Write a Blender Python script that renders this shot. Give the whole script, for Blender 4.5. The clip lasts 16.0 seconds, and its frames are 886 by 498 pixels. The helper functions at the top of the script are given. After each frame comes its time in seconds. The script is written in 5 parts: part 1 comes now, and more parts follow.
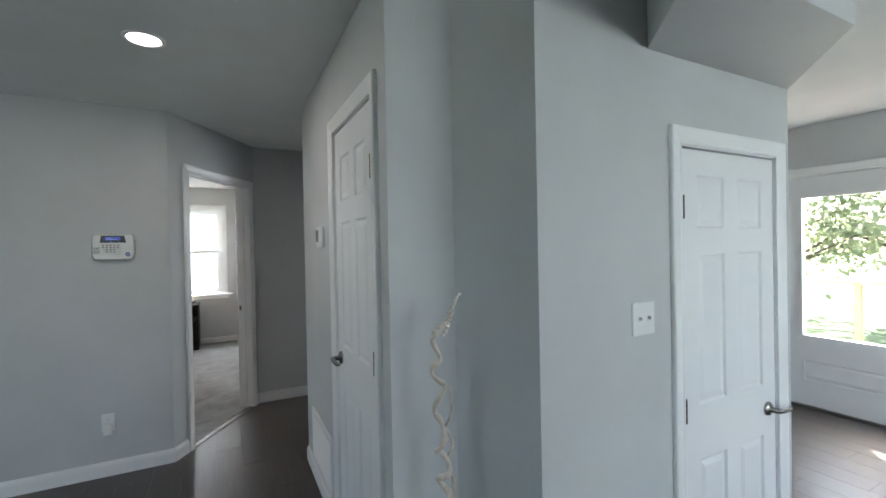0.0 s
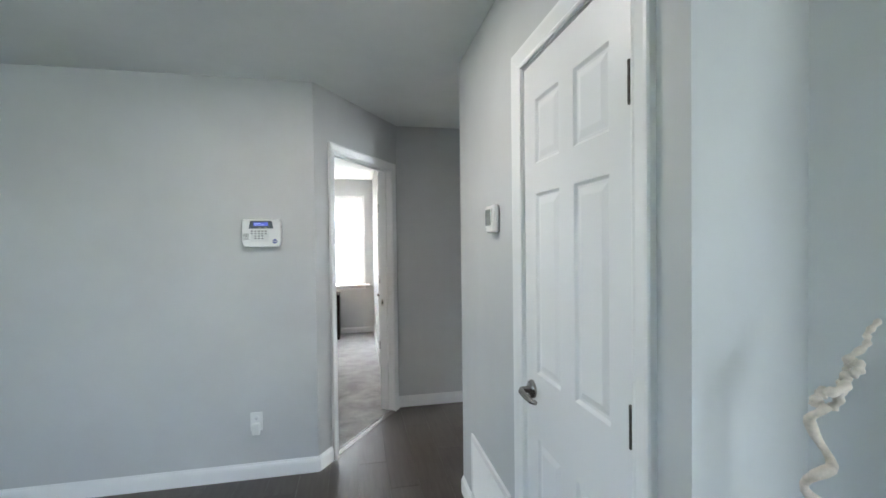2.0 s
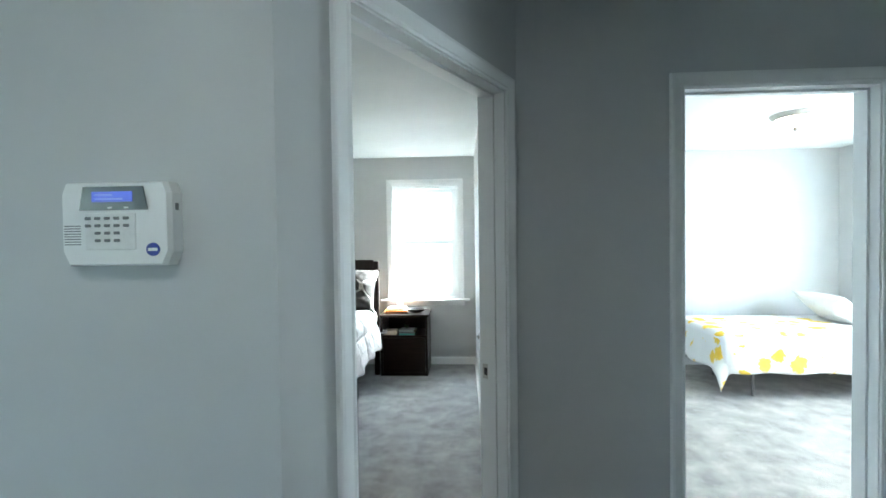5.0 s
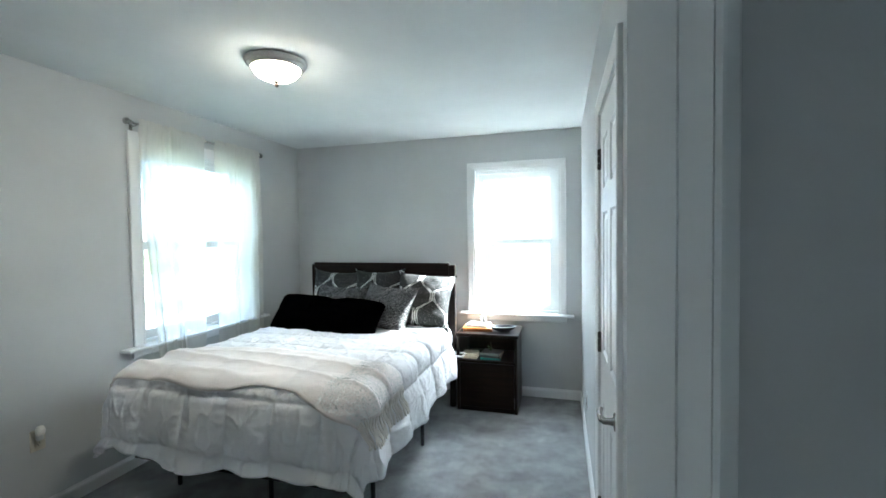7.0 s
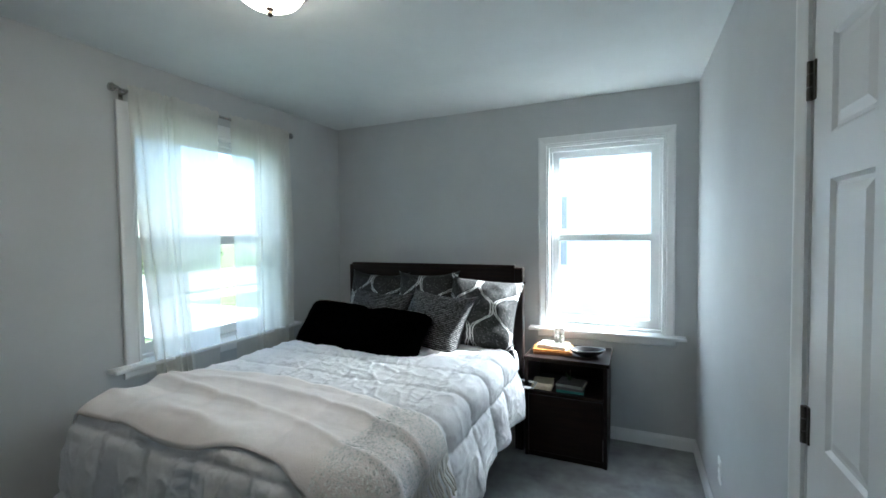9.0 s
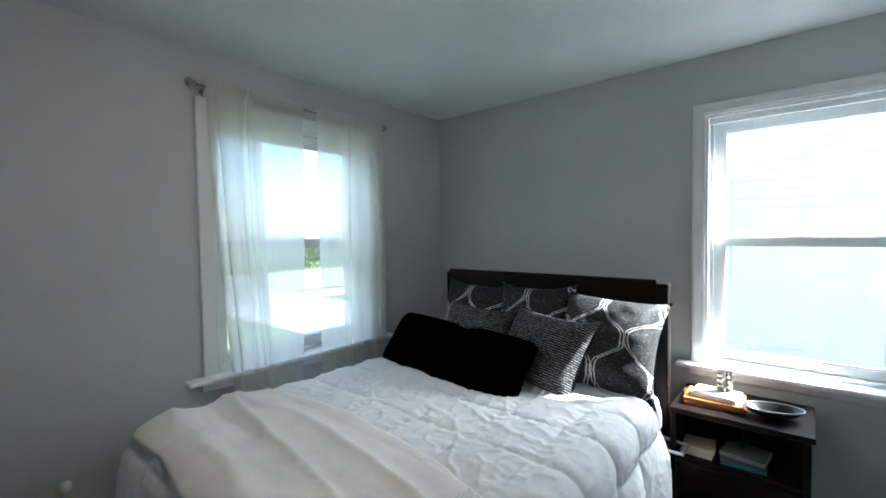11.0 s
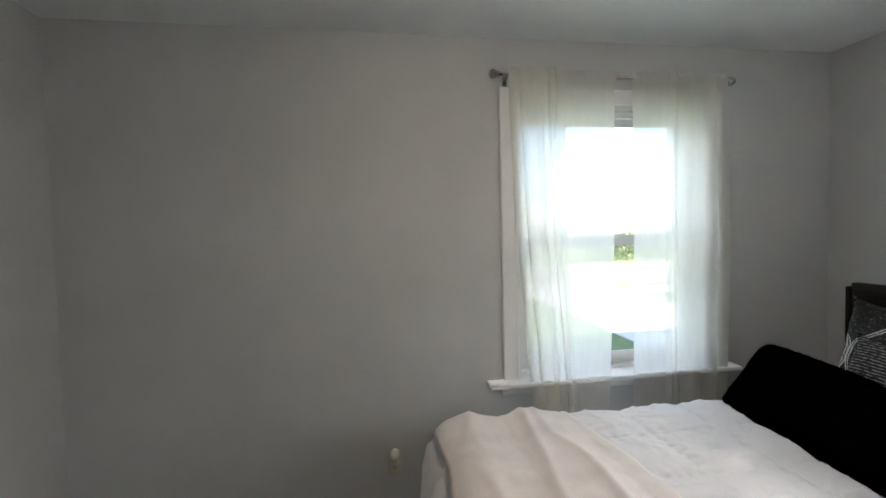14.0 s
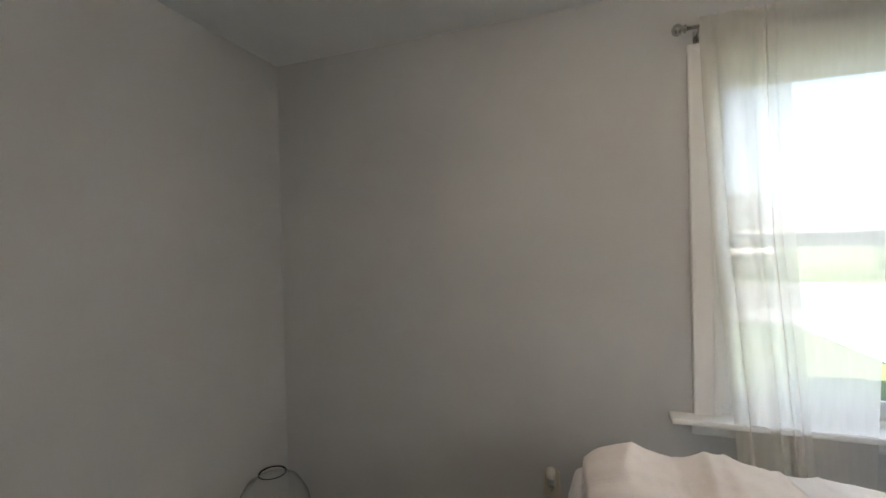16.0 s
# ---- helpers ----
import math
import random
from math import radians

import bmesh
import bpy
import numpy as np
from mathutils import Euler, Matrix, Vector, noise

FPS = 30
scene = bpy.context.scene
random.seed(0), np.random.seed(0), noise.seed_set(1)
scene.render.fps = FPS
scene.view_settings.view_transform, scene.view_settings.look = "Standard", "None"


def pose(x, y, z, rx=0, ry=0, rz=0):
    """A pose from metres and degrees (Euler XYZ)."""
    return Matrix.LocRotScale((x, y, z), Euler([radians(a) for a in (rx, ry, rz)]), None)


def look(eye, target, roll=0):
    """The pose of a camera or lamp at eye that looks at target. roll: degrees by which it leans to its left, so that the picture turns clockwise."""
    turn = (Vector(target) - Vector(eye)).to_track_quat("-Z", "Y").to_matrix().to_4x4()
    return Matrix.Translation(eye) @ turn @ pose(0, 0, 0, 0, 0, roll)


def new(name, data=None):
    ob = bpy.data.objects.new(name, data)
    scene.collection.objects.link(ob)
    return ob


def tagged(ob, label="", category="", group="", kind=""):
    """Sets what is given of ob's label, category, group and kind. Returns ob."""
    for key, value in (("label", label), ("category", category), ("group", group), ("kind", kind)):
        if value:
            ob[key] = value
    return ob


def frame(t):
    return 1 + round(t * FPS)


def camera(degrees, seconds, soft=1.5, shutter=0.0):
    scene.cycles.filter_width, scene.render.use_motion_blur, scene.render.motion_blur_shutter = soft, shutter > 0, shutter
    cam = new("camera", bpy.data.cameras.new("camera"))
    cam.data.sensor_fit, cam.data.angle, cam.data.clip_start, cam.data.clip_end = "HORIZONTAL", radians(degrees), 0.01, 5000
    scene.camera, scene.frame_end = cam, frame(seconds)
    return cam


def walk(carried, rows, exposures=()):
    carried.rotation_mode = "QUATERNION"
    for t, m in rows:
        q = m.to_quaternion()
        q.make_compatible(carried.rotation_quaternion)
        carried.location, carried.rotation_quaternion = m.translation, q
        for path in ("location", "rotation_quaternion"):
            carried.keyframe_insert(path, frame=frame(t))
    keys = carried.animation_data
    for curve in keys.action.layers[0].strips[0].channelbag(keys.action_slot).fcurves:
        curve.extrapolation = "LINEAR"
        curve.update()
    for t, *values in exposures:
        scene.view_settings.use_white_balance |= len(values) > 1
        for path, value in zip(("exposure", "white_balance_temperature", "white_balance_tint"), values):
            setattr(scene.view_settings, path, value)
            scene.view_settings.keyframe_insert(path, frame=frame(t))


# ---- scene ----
cam = camera(92.3, 16.0, soft=1.6, shutter=0.0)
PATH = [
    (0, (0.765, -2.36, 1.469), (1.678, -0.581, 1.453), -1.1),
    (0.5, (0.741, -2.295, 1.465), (1.489, -0.441, 1.445), -1.0),
    (1, (0.71, -2.148, 1.455), (1.32, -0.243, 1.429), -0.8),
    (1.5, (0.662, -1.911, 1.456), (1.188, 0.018, 1.42), -0.5),
    (2, (0.686, -1.633, 1.436), (1.079, 0.328, 1.402), -0.7),
    (2.5, (0.699, -1.3, 1.448), (0.973, 0.681, 1.414), -0.9),
    (3, (0.704, -0.952, 1.451), (0.899, 1.038, 1.418), -1.0),
    (3.2, (0.693, -0.837, 1.447), (0.888, 1.153, 1.42), -1.0),
    (5.3, (0.814, 0.462, 1.469), (0.644, 2.454, 1.424), -0.6),
    (5.5, (0.816, 0.568, 1.474), (0.599, 2.556, 1.425), -0.5),
    (6, (0.817, 0.817, 1.468), (0.479, 2.788, 1.415), -0.5),
    (6.5, (0.783, 1.062, 1.495), (0.357, 3.015, 1.436), -0.6),
    (7, (0.764, 1.302, 1.496), (0.225, 3.227, 1.436), -0.7),
    (7.5, (0.758, 1.503, 1.477), (0.104, 3.393, 1.424), -0.7),
    (8, (0.679, 1.686, 1.475), (-0.028, 3.556, 1.418), -0.7),
    (10.3, (0.428, 2.441, 1.493), (-0.638, 4.131, 1.425), -0.7),
    (10.5, (0.404, 2.482, 1.487), (-0.716, 4.138, 1.424), -0.7),
    (11, (0.38, 2.589, 1.502), (-0.92, 4.108, 1.433), -0.8),
    (11.5, (0.333, 2.644, 1.501), (-1.137, 3.998, 1.433), -1.0),
    (12, (0.293, 2.685, 1.48), (-1.333, 3.848, 1.425), -1.1),
    (12.5, (0.225, 2.729, 1.48), (-1.52, 3.704, 1.421), -1.1),
    (13, (0.147, 2.783, 1.512), (-1.704, 3.534, 1.431), -1.1),
    (13.5, (0.095, 2.802, 1.511), (-1.83, 3.342, 1.437), -1.2),
    (14, (0.057, 2.832, 1.529), (-1.92, 3.127, 1.445), -1.4),
    (14.5, (0.057, 2.886, 1.446), (-1.943, 2.886, 1.437), -1.4),
    (15, (0.027, 2.952, 1.506), (-1.957, 2.704, 1.438), -1.6),
    (15.5, (-0.034, 2.98, 1.474), (-1.988, 2.553, 1.426), -1.6),
    (16, (-0.077, 3.063, 1.468), (-1.963, 2.396, 1.449), -1.4),
]
EXPOSURES = [(0.0, 3.65, 6450, 14), (1.0, 4.15, 6450, 14), (2.0, 4.5, 6400, 13), (3.2, 4.4, 6300, 12), (5.5, 3.9, 5650, 0), (6.5, 3.8, 5550, 1), (8.0, 3.25, 5450, 2), (10.5, 2.5, 5450, 4), (11.5, 2.55, 5600, 6), (13.0, 2.8, 6000, 10), (14.5, 2.9, 6500, 14), (16.0, 2.9, 6750, 15)]
walk(cam, [(t, look(eye, target, roll)) for t, eye, target, roll in PATH], EXPOSURES)

# ---- world, sun and added window lamps ----
SUN_TO = Vector((0.545, 0.545, 0.637)).normalized()  # towards the sun
world = bpy.data.worlds.new("world")
scene.world = world
world.use_nodes = True
wn = world.node_tree
for n in list(wn.nodes):
    wn.nodes.remove(n)
w_out = wn.nodes.new("ShaderNodeOutputWorld")
w_bg = wn.nodes.new("ShaderNodeBackground")
w_sky = wn.nodes.new("ShaderNodeTexSky")
w_sky.sky_type = "NISHITA"
w_sky.sun_disc = False
w_sky.sun_elevation = math.asin(SUN_TO.z)
w_sky.sun_rotation = math.atan2(SUN_TO.x, SUN_TO.y)
w_bg.inputs["Strength"].default_value = 0.10
wn.links.new(w_sky.outputs[0], w_bg.inputs["Color"])
wn.links.new(w_bg.outputs[0], w_out.inputs["Surface"])

sun_data = bpy.data.lights.new("sun", "SUN")
sun_data.energy = 5.0
sun_data.angle = radians(0.6)
sun_data.color = (1.0, 0.95, 0.88)
sun = new("sun", sun_data)
sun.matrix_world = look(SUN_TO * 30, (0, 0, 0))


def window_lamp(name, place, target, width, height, watts, color=(0.86, 0.94, 1.0)):
    """An added area lamp that stands in for sky light at a window."""
    data = bpy.data.lights.new(name, "AREA")
    data.shape, data.size, data.size_y = "RECTANGLE", width, height
    data.energy, data.color = watts, color
    ob = new(name, data)
    ob.matrix_world = look(place, target)
    return ob


# added lamps at assumed windows out of view, to brighten hall and guest room
window_lamp("sky_fill_living", (-3.62, -2.2, 1.35), (3.0, -1.6, 1.2), 2.2, 1.5, 0.5)
window_lamp("sky_fill_south", (3.38, -5.12, 1.35), (3.0, 3.0, 1.3), 2.2, 1.4, 3.4)
window_lamp("sky_fill_guest", (5.12, 3.6, 1.5), (2.0, 3.6, 1.0), 1.0, 1.3, 7)
# added lamps hidden outside above the openings, brightening the rooms beyond the sky
window_lamp("sky_fill_north", (0.35, 6.4, 2.80), (0.1, 3.6, 0.9), 2.2, 0.8, 9)
window_lamp("sky_fill_west", (-3.2, 4.0, 2.80), (-0.4, 4.0, 0.9), 2.2, 0.8, 5)
window_lamp("sky_fill_garden", (6.6, -0.8, 2.75), (3.6, -1.4, 0.0), 2.0, 1.0, 9)


# ---- materials ----
def material(name):
    m = bpy.data.materials.new(name)
    m.use_nodes = True
    nt = m.node_tree
    return m, nt, nt.nodes["Principled BSDF"]


def coords(nt, scale=(1, 1, 1), which="Object"):
    tc = nt.nodes.new("ShaderNodeTexCoord")
    mp = nt.nodes.new("ShaderNodeMapping")
    mp.inputs["Scale"].default_value = scale
    nt.links.new(tc.outputs[which], mp.inputs["Vector"])
    return mp.outputs["Vector"]


def noise_tex(nt, vec, scale, detail=4.0, rough=0.6):
    n = nt.nodes.new("ShaderNodeTexNoise")
    n.inputs["Scale"].default_value = scale
    n.inputs["Detail"].default_value = detail
    n.inputs["Roughness"].default_value = rough
    nt.links.new(vec, n.inputs["Vector"])
    return n.outputs["Fac"]


def ramp(nt, fac, stops):
    r = nt.nodes.new("ShaderNodeValToRGB")
    el = r.color_ramp.elements
    while len(el) < len(stops):
        el.new(0.5)
    for e, (p, c) in zip(el, stops):
        e.position, e.color = p, (*c, 1)
    nt.links.new(fac, r.inputs["Fac"])
    return r.outputs["Color"]


def bump(nt, bsdf, height, strength=0.2, distance=0.002):
    b = nt.nodes.new("ShaderNodeBump")
    b.inputs["Strength"].default_value = strength
    b.inputs["Distance"].default_value = distance
    nt.links.new(height, b.inputs["Height"])
    nt.links.new(b.outputs["Normal"], bsdf.inputs["Normal"])


def shade(c, k):
    return tuple(min(1.0, v * k) for v in c)


def painted(name, color, rough=0.6, grain=260.0, relief=0.25, spread=0.05, dist=0.0008):
    """Rolled or brushed paint: faint cloudiness, fine orange peel."""
    m, nt, b = material(name)
    v = coords(nt)
    cloud = noise_tex(nt, v, 1.7, 5)
    nt.links.new(ramp(nt, cloud, [(0.3, shade(color, 1 - spread)), (0.7, shade(color, 1 + spread))]), b.inputs["Base Color"])
    rr = nt.nodes.new("ShaderNodeMapRange")
    rr.inputs["To Min"].default_value, rr.inputs["To Max"].default_value = rough - 0.06, rough + 0.06
    nt.links.new(noise_tex(nt, v, 9.0, 3), rr.inputs["Value"])
    nt.links.new(rr.outputs[0], b.inputs["Roughness"])
    bump(nt, b, noise_tex(nt, v, grain, 3), relief, dist)
    return m


def plain(name, color, rough=0.5, metal=0.0, scale=40.0, spread=0.08, relief=0.0):
    m, nt, b = material(name)
    v = coords(nt)
    f = noise_tex(nt, v, scale, 4)
    nt.links.new(ramp(nt, f, [(0.3, shade(color, 1 - spread)), (0.7, shade(color, 1 + spread))]), b.inputs["Base Color"])
    b.inputs["Roughness"].default_value, b.inputs["Metallic"].default_value = rough, metal
    if relief:
        bump(nt, b, f, relief, 0.001)
    return m


M_WALL = painted("wall_paint", (0.53, 0.545, 0.55), 0.62)
M_CEIL = painted("ceiling_paint", (0.73, 0.76, 0.76), 0.85, 180, 0.3)
M_TRIM = painted("trim_gloss", (0.80, 0.81, 0.81), 0.40, 420, 0.03, 0.015, 0.0003)
M_DOOR = painted("door_gloss", (0.79, 0.80, 0.81), 0.36, 300, 0.05, 0.015, 0.0003)
M_VINYL = painted("window_vinyl", (0.80, 0.82, 0.82), 0.38, 400, 0.02, 0.01, 0.0003)
M_PLATE = plain("white_plastic", (0.76, 0.77, 0.76), 0.35, 0, 20, 0.02)
M_IVORY = plain("ivory_plastic", (0.62, 0.58, 0.48), 0.4, 0, 20, 0.03)
M_NICKEL = plain("brushed_nickel", (0.55, 0.53, 0.50), 0.28, 1.0, 60, 0.06)
M_STEEL = plain("dull_steel", (0.22, 0.21, 0.20), 0.40, 1.0, 60, 0.1)
# near-black; also stands in for shade in slots, holes and gaps
M_DARK = plain("dark_slot", (0.03, 0.03, 0.03), 0.6)


def carpet_material(name, base):
    """Cut-pile carpet: tuft grain, brushed patches of lighter and darker pile."""
    m, nt, b = material(name)
    v = coords(nt)
    patches = noise_tex(nt, v, 5.5, 6, 0.62)
    c1 = ramp(nt, patches, [(0.36, shade(base, 0.70)), (0.47, shade(base, 0.95)), (0.56, shade(base, 1.1)), (0.66, shade(base, 1.35))])
    fibre = noise_tex(nt, v, 420.0, 3, 0.7)
    c2 = ramp(nt, fibre, [(0.3, (0.62, 0.62, 0.62)), (0.7, (1.0, 1.0, 1.0))])
    mix = nt.nodes.new("ShaderNodeMix")
    mix.data_type, mix.blend_type = "RGBA", "MULTIPLY"
    mix.inputs[0].default_value = 1.0
    nt.links.new(c1, mix.inputs[6])
    nt.links.new(c2, mix.inputs[7])
    nt.links.new(mix.outputs[2], b.inputs["Base Color"])
    b.inputs["Roughness"].default_value = 0.95
    b.inputs["Sheen Weight"].default_value = 0.25
    bump(nt, b, noise_tex(nt, v, 160.0, 4, 0.7), 0.9, 0.006)
    return m


M_CARPET = carpet_material("grey_carpet", (0.335, 0.34, 0.345))
M_CARPET_2 = carpet_material("beige_carpet", (0.42, 0.40, 0.37))


def wood_material(name, light, dark, stretch=(2.2, 26, 26), rough=0.35, per_piece=True, relief=0.12):
    """Long grain along the local x axis; each piece shifted and tinted by its own random number."""
    m, nt, b = material(name)
    v = coords(nt, stretch)
    if per_piece:
        info = nt.nodes.new("ShaderNodeObjectInfo")
        add = nt.nodes.new("ShaderNodeVectorMath")
        add.operation = "MULTIPLY_ADD"
        comb = nt.nodes.new("ShaderNodeCombineXYZ")
        nt.links.new(info.outputs["Random"], comb.inputs[0])
        nt.links.new(info.outputs["Random"], comb.inputs[1])
        nt.links.new(comb.outputs[0], add.inputs[0])
        add.inputs[1].default_value = (37.0, 91.0, 13.0)
        nt.links.new(v, add.inputs[2])
        v = add.outputs[0]
    grain = noise_tex(nt, v, 1.6, 8, 0.68)
    col = ramp(nt, grain, [(0.28, dark), (0.52, tuple((a + c) / 2 for a, c in zip(light, dark))), (0.74, light)])
    if per_piece:
        tone = ramp(nt, info.outputs["Random"], [(0.0, (0.82, 0.82, 0.82)), (1.0, (1.0, 1.0, 1.0))])
        mix = nt.nodes.new("ShaderNodeMix")
        mix.data_type, mix.blend_type = "RGBA", "MULTIPLY"
        mix.inputs[0].default_value = 1.0
        nt.links.new(col, mix.inputs[6])
        nt.links.new(tone, mix.inputs[7])
        col = mix.outputs[2]
    nt.links.new(col, b.inputs["Base Color"])
    rr = nt.nodes.new("ShaderNodeMapRange")
    rr.inputs["To Min"].default_value, rr.inputs["To Max"].default_value = rough - 0.08, rough + 0.12
    nt.links.new(grain, rr.inputs["Value"])
    nt.links.new(rr.outputs[0], b.inputs["Roughness"])
    bump(nt, b, grain, relief, 0.001)
    return m


M_PLANK = wood_material("dark_plank", (0.105, 0.092, 0.082), (0.052, 0.044, 0.039), rough=0.30)
M_ESPRESSO = wood_material("espresso_wood", (0.018, 0.010, 0.007), (0.006, 0.004, 0.0035), rough=0.42, per_piece=False)
M_ESPRESSO.node_tree.nodes["Principled BSDF"].inputs["Specular IOR Level"].default_value = 0.12

M_GLASS, _nt, _b = material("clear_glass")
_b.inputs["Transmission Weight"].default_value = 1.0
_b.inputs["Roughness"].default_value = 0.0
_b.inputs["IOR"].default_value = 1.45
_b.inputs["Base Color"].default_value = (0.96, 0.98, 0.98, 1)


# ---- mesh helpers ----
def thing(name, label, category, group="", kind="", at=(0, 0, 0), turn=0.0):
    ob = new(name)
    ob.matrix_basis = pose(*at, 0, 0, turn)
    ob.empty_display_size = 0.1
    return tagged(ob, label, category, group, kind)


def mesh_of(name, bm, mat, smooth=False):
    me = bpy.data.meshes.new(name)
    bmesh.ops.recalc_face_normals(bm, faces=bm.faces)
    bm.to_mesh(me)
    bm.free()
    me.materials.append(mat)
    if smooth:
        me.shade_smooth()
    return me


def part(name, bm, mat, parent=None, label="", smooth=False):
    ob = new(name, mesh_of(name, bm, mat, smooth))
    if parent is not None:
        ob.parent = parent
    if label:
        ob["label"] = label
    return ob


def structure(name, bm, mat, label="", smooth=False):
    return tagged(part(name, bm, mat, None, "", smooth), label, "", "", "structure")


def box(bm, x0, x1, y0, y1, z0, z1, bevel=0.0, segments=1):
    x0, x1, y0, y1, z0, z1 = min(x0, x1), max(x0, x1), min(y0, y1), max(y0, y1), min(z0, z1), max(z0, z1)
    vs = [bm.verts.new((x, y, z)) for x in (x0, x1) for y in (y0, y1) for z in (z0, z1)]
    fs = [bm.faces.new([vs[i] for i in f]) for f in
          ((0, 1, 3, 2), (4, 6, 7, 5), (0, 4, 5, 1), (2, 3, 7, 6), (0, 2, 6, 4), (1, 5, 7, 3))]
    if bevel:
        edges = list({e for f in fs for e in f.edges})
        bmesh.ops.bevel(bm, geom=edges, offset=bevel, segments=segments, affect="EDGES", profile=0.5)
    return bm


def boxes(*rows, bevel=0.0, segments=1):
    bm = bmesh.new()
    for r in rows:
        box(bm, *r, bevel=bevel, segments=segments)
    return bm


def prism(points, z0, z1):
    """An upright prism over a plan outline."""
    bm = bmesh.new()
    lo = [bm.verts.new((x, y, z0)) for x, y in points]
    hi = [bm.verts.new((x, y, z1)) for x, y in points]
    bm.faces.new(lo[::-1])
    bm.faces.new(hi)
    n = len(points)
    for i in range(n):
        bm.faces.new((lo[i], lo[(i + 1) % n], hi[(i + 1) % n], hi[i]))
    return bm


def lathe(bm, profile, n=32, axis="z", at=(0, 0, 0), closed=False):
    """Turns (radius, height) pairs round an axis."""
    rings = []
    for r, h in profile:
        ring = []
        for i in range(n):
            a = 2 * math.pi * i / n
            p = {"z": (r * math.cos(a), r * math.sin(a), h), "x": (h, r * math.cos(a), r * math.sin(a)),
                 "y": (r * math.cos(a), h, r * math.sin(a))}[axis]
            ring.append(bm.verts.new(Vector(p) + Vector(at)))
        rings.append(ring)
    for a, b in zip(rings, rings[1:]):
        for i in range(n):
            bm.faces.new((a[i], a[(i + 1) % n], b[(i + 1) % n], b[i]))
    if closed:
        for i in range(n):
            a, b = rings[-1], rings[0]
            bm.faces.new((a[i], a[(i + 1) % n], b[(i + 1) % n], b[i]))
    else:
        bm.faces.new(rings[0][::-1])
        bm.faces.new(rings[-1])
    return bm


def tube(bm, points, radii, n=8):
    """A round bar along points; radii a number or one for each point."""
    pts = [Vector(p) for p in points]
    if not isinstance(radii, (list, tuple)):
        radii = [radii] * len(pts)
    rings, up = [], None
    for i, p in enumerate(pts):
        d = (pts[min(i + 1, len(pts) - 1)] - pts[max(i - 1, 0)]).normalized()
        if up is None:
            up = d.orthogonal().normalized()
        up = (up - d * up.dot(d)).normalized()
        side = d.cross(up)
        rings.append([bm.verts.new(p + radii[i] * (math.cos(a) * up + math.sin(a) * side))
                      for a in (2 * math.pi * k / n for k in range(n))])
    for a, b in zip(rings, rings[1:]):
        for i in range(n):
            bm.faces.new((a[i], a[(i + 1) % n], b[(i + 1) % n], b[i]))
    bm.faces.new(rings[0][::-1])
    bm.faces.new(rings[-1])
    return bm


def profile_run(bm, profile, length):
    """A moulding: (depth, height) outline in local y and z, run along local x from 0 to length."""
    a = [bm.verts.new((0, y, z)) for y, z in profile]
    b = [bm.verts.new((length, y, z)) for y, z in profile]
    n = len(profile)
    for i in range(n):
        bm.faces.new((a[i], a[(i + 1) % n], b[(i + 1) % n], b[i]))
    bm.faces.new(a[::-1])
    bm.faces.new(b)
    return bm


# ---- plan, in metres ----
H = 2.44
XW, XE, YN, YS = -1.94, 0.93, 5.27, 1.488     # bedroom faces
HALL_Y = 1.135                                 # hall face of the wall with the keypad
DIAG_A, DIAG_B = Vector((0.425, 1.135)), Vector((1.025, 2.065))
DIAG_LEN = (DIAG_B - DIAG_A).length
DIAG_TURN = math.degrees(math.atan2(DIAG_B.y - DIAG_A.y, DIAG_B.x - DIAG_A.x))
FAR_Y = 2.065                                   # hall face of the wall with the guest room door
STEM_X, STEM_Y0, STEM_Y1 = 1.262, -0.985, 0.72  # wall with the thermostat
NICHE_X, STEP_X, CLOSET_Y, CLOSET_X1 = 1.515, 1.622, -1.33, 3.11
DINING_X = 5.23
T = 0.115


def wall_with_hole(length, height, thick, holes):
    """A wall in local x (length), y 0..thick, z; holes are (x0, x1, z0, z1)."""
    bm = bmesh.new()
    x = 0.0
    for a, b, z0, z1 in sorted(holes):
        box(bm, x, a, 0, thick, 0, height)
        if z0 > 0:
            box(bm, a, b, 0, thick, 0, z0)
        if z1 < height:
            box(bm, a, b, 0, thick, z1, height)
        x = b
    box(bm, x, length, 0, thick, 0, height)
    return bm


def wall(name, x, y, turn, length, thick=T, holes=(), label="pale grey painted plaster wall"):
    ob = structure(name, wall_with_hole(length, H, thick, holes), M_WALL, label)
    ob.matrix_basis = pose(x, y, 0, 0, 0, turn)
    return ob


# bedroom shell; local y of a wall points away from the room that it faces
NWIN = (-0.047, 0.746, 0.768, 2.125)   # north window opening: x0 x1 z0 z1
WWIN = (3.49, 4.50, 0.785, 2.130)      # west window opening: y0 y1 z0 z1
CDOOR = (2.645, 3.355)                   # closet door in the east wall
wall("wall_north", XW - 0.16, YN, 0, XE - XW + 0.32, 0.16, [(NWIN[0] - XW + 0.16, NWIN[1] - XW + 0.16, NWIN[2], NWIN[3])])
wall("wall_west", XW, 1.255, 90, YN - 1.255, 0.16, [(WWIN[0] - 1.255, WWIN[1] - 1.255, WWIN[2], WWIN[3])])
wall("wall_east", XE, YN, -90, YN - 2.10, T, [(YN - CDOOR[1] - 0.004, YN - CDOOR[0] + 0.004, 0, 2.04)])
structure("wall_south", boxes((XW, -0.2, 1.252, YS, 0, H)), M_WALL, "pale grey painted plaster wall")
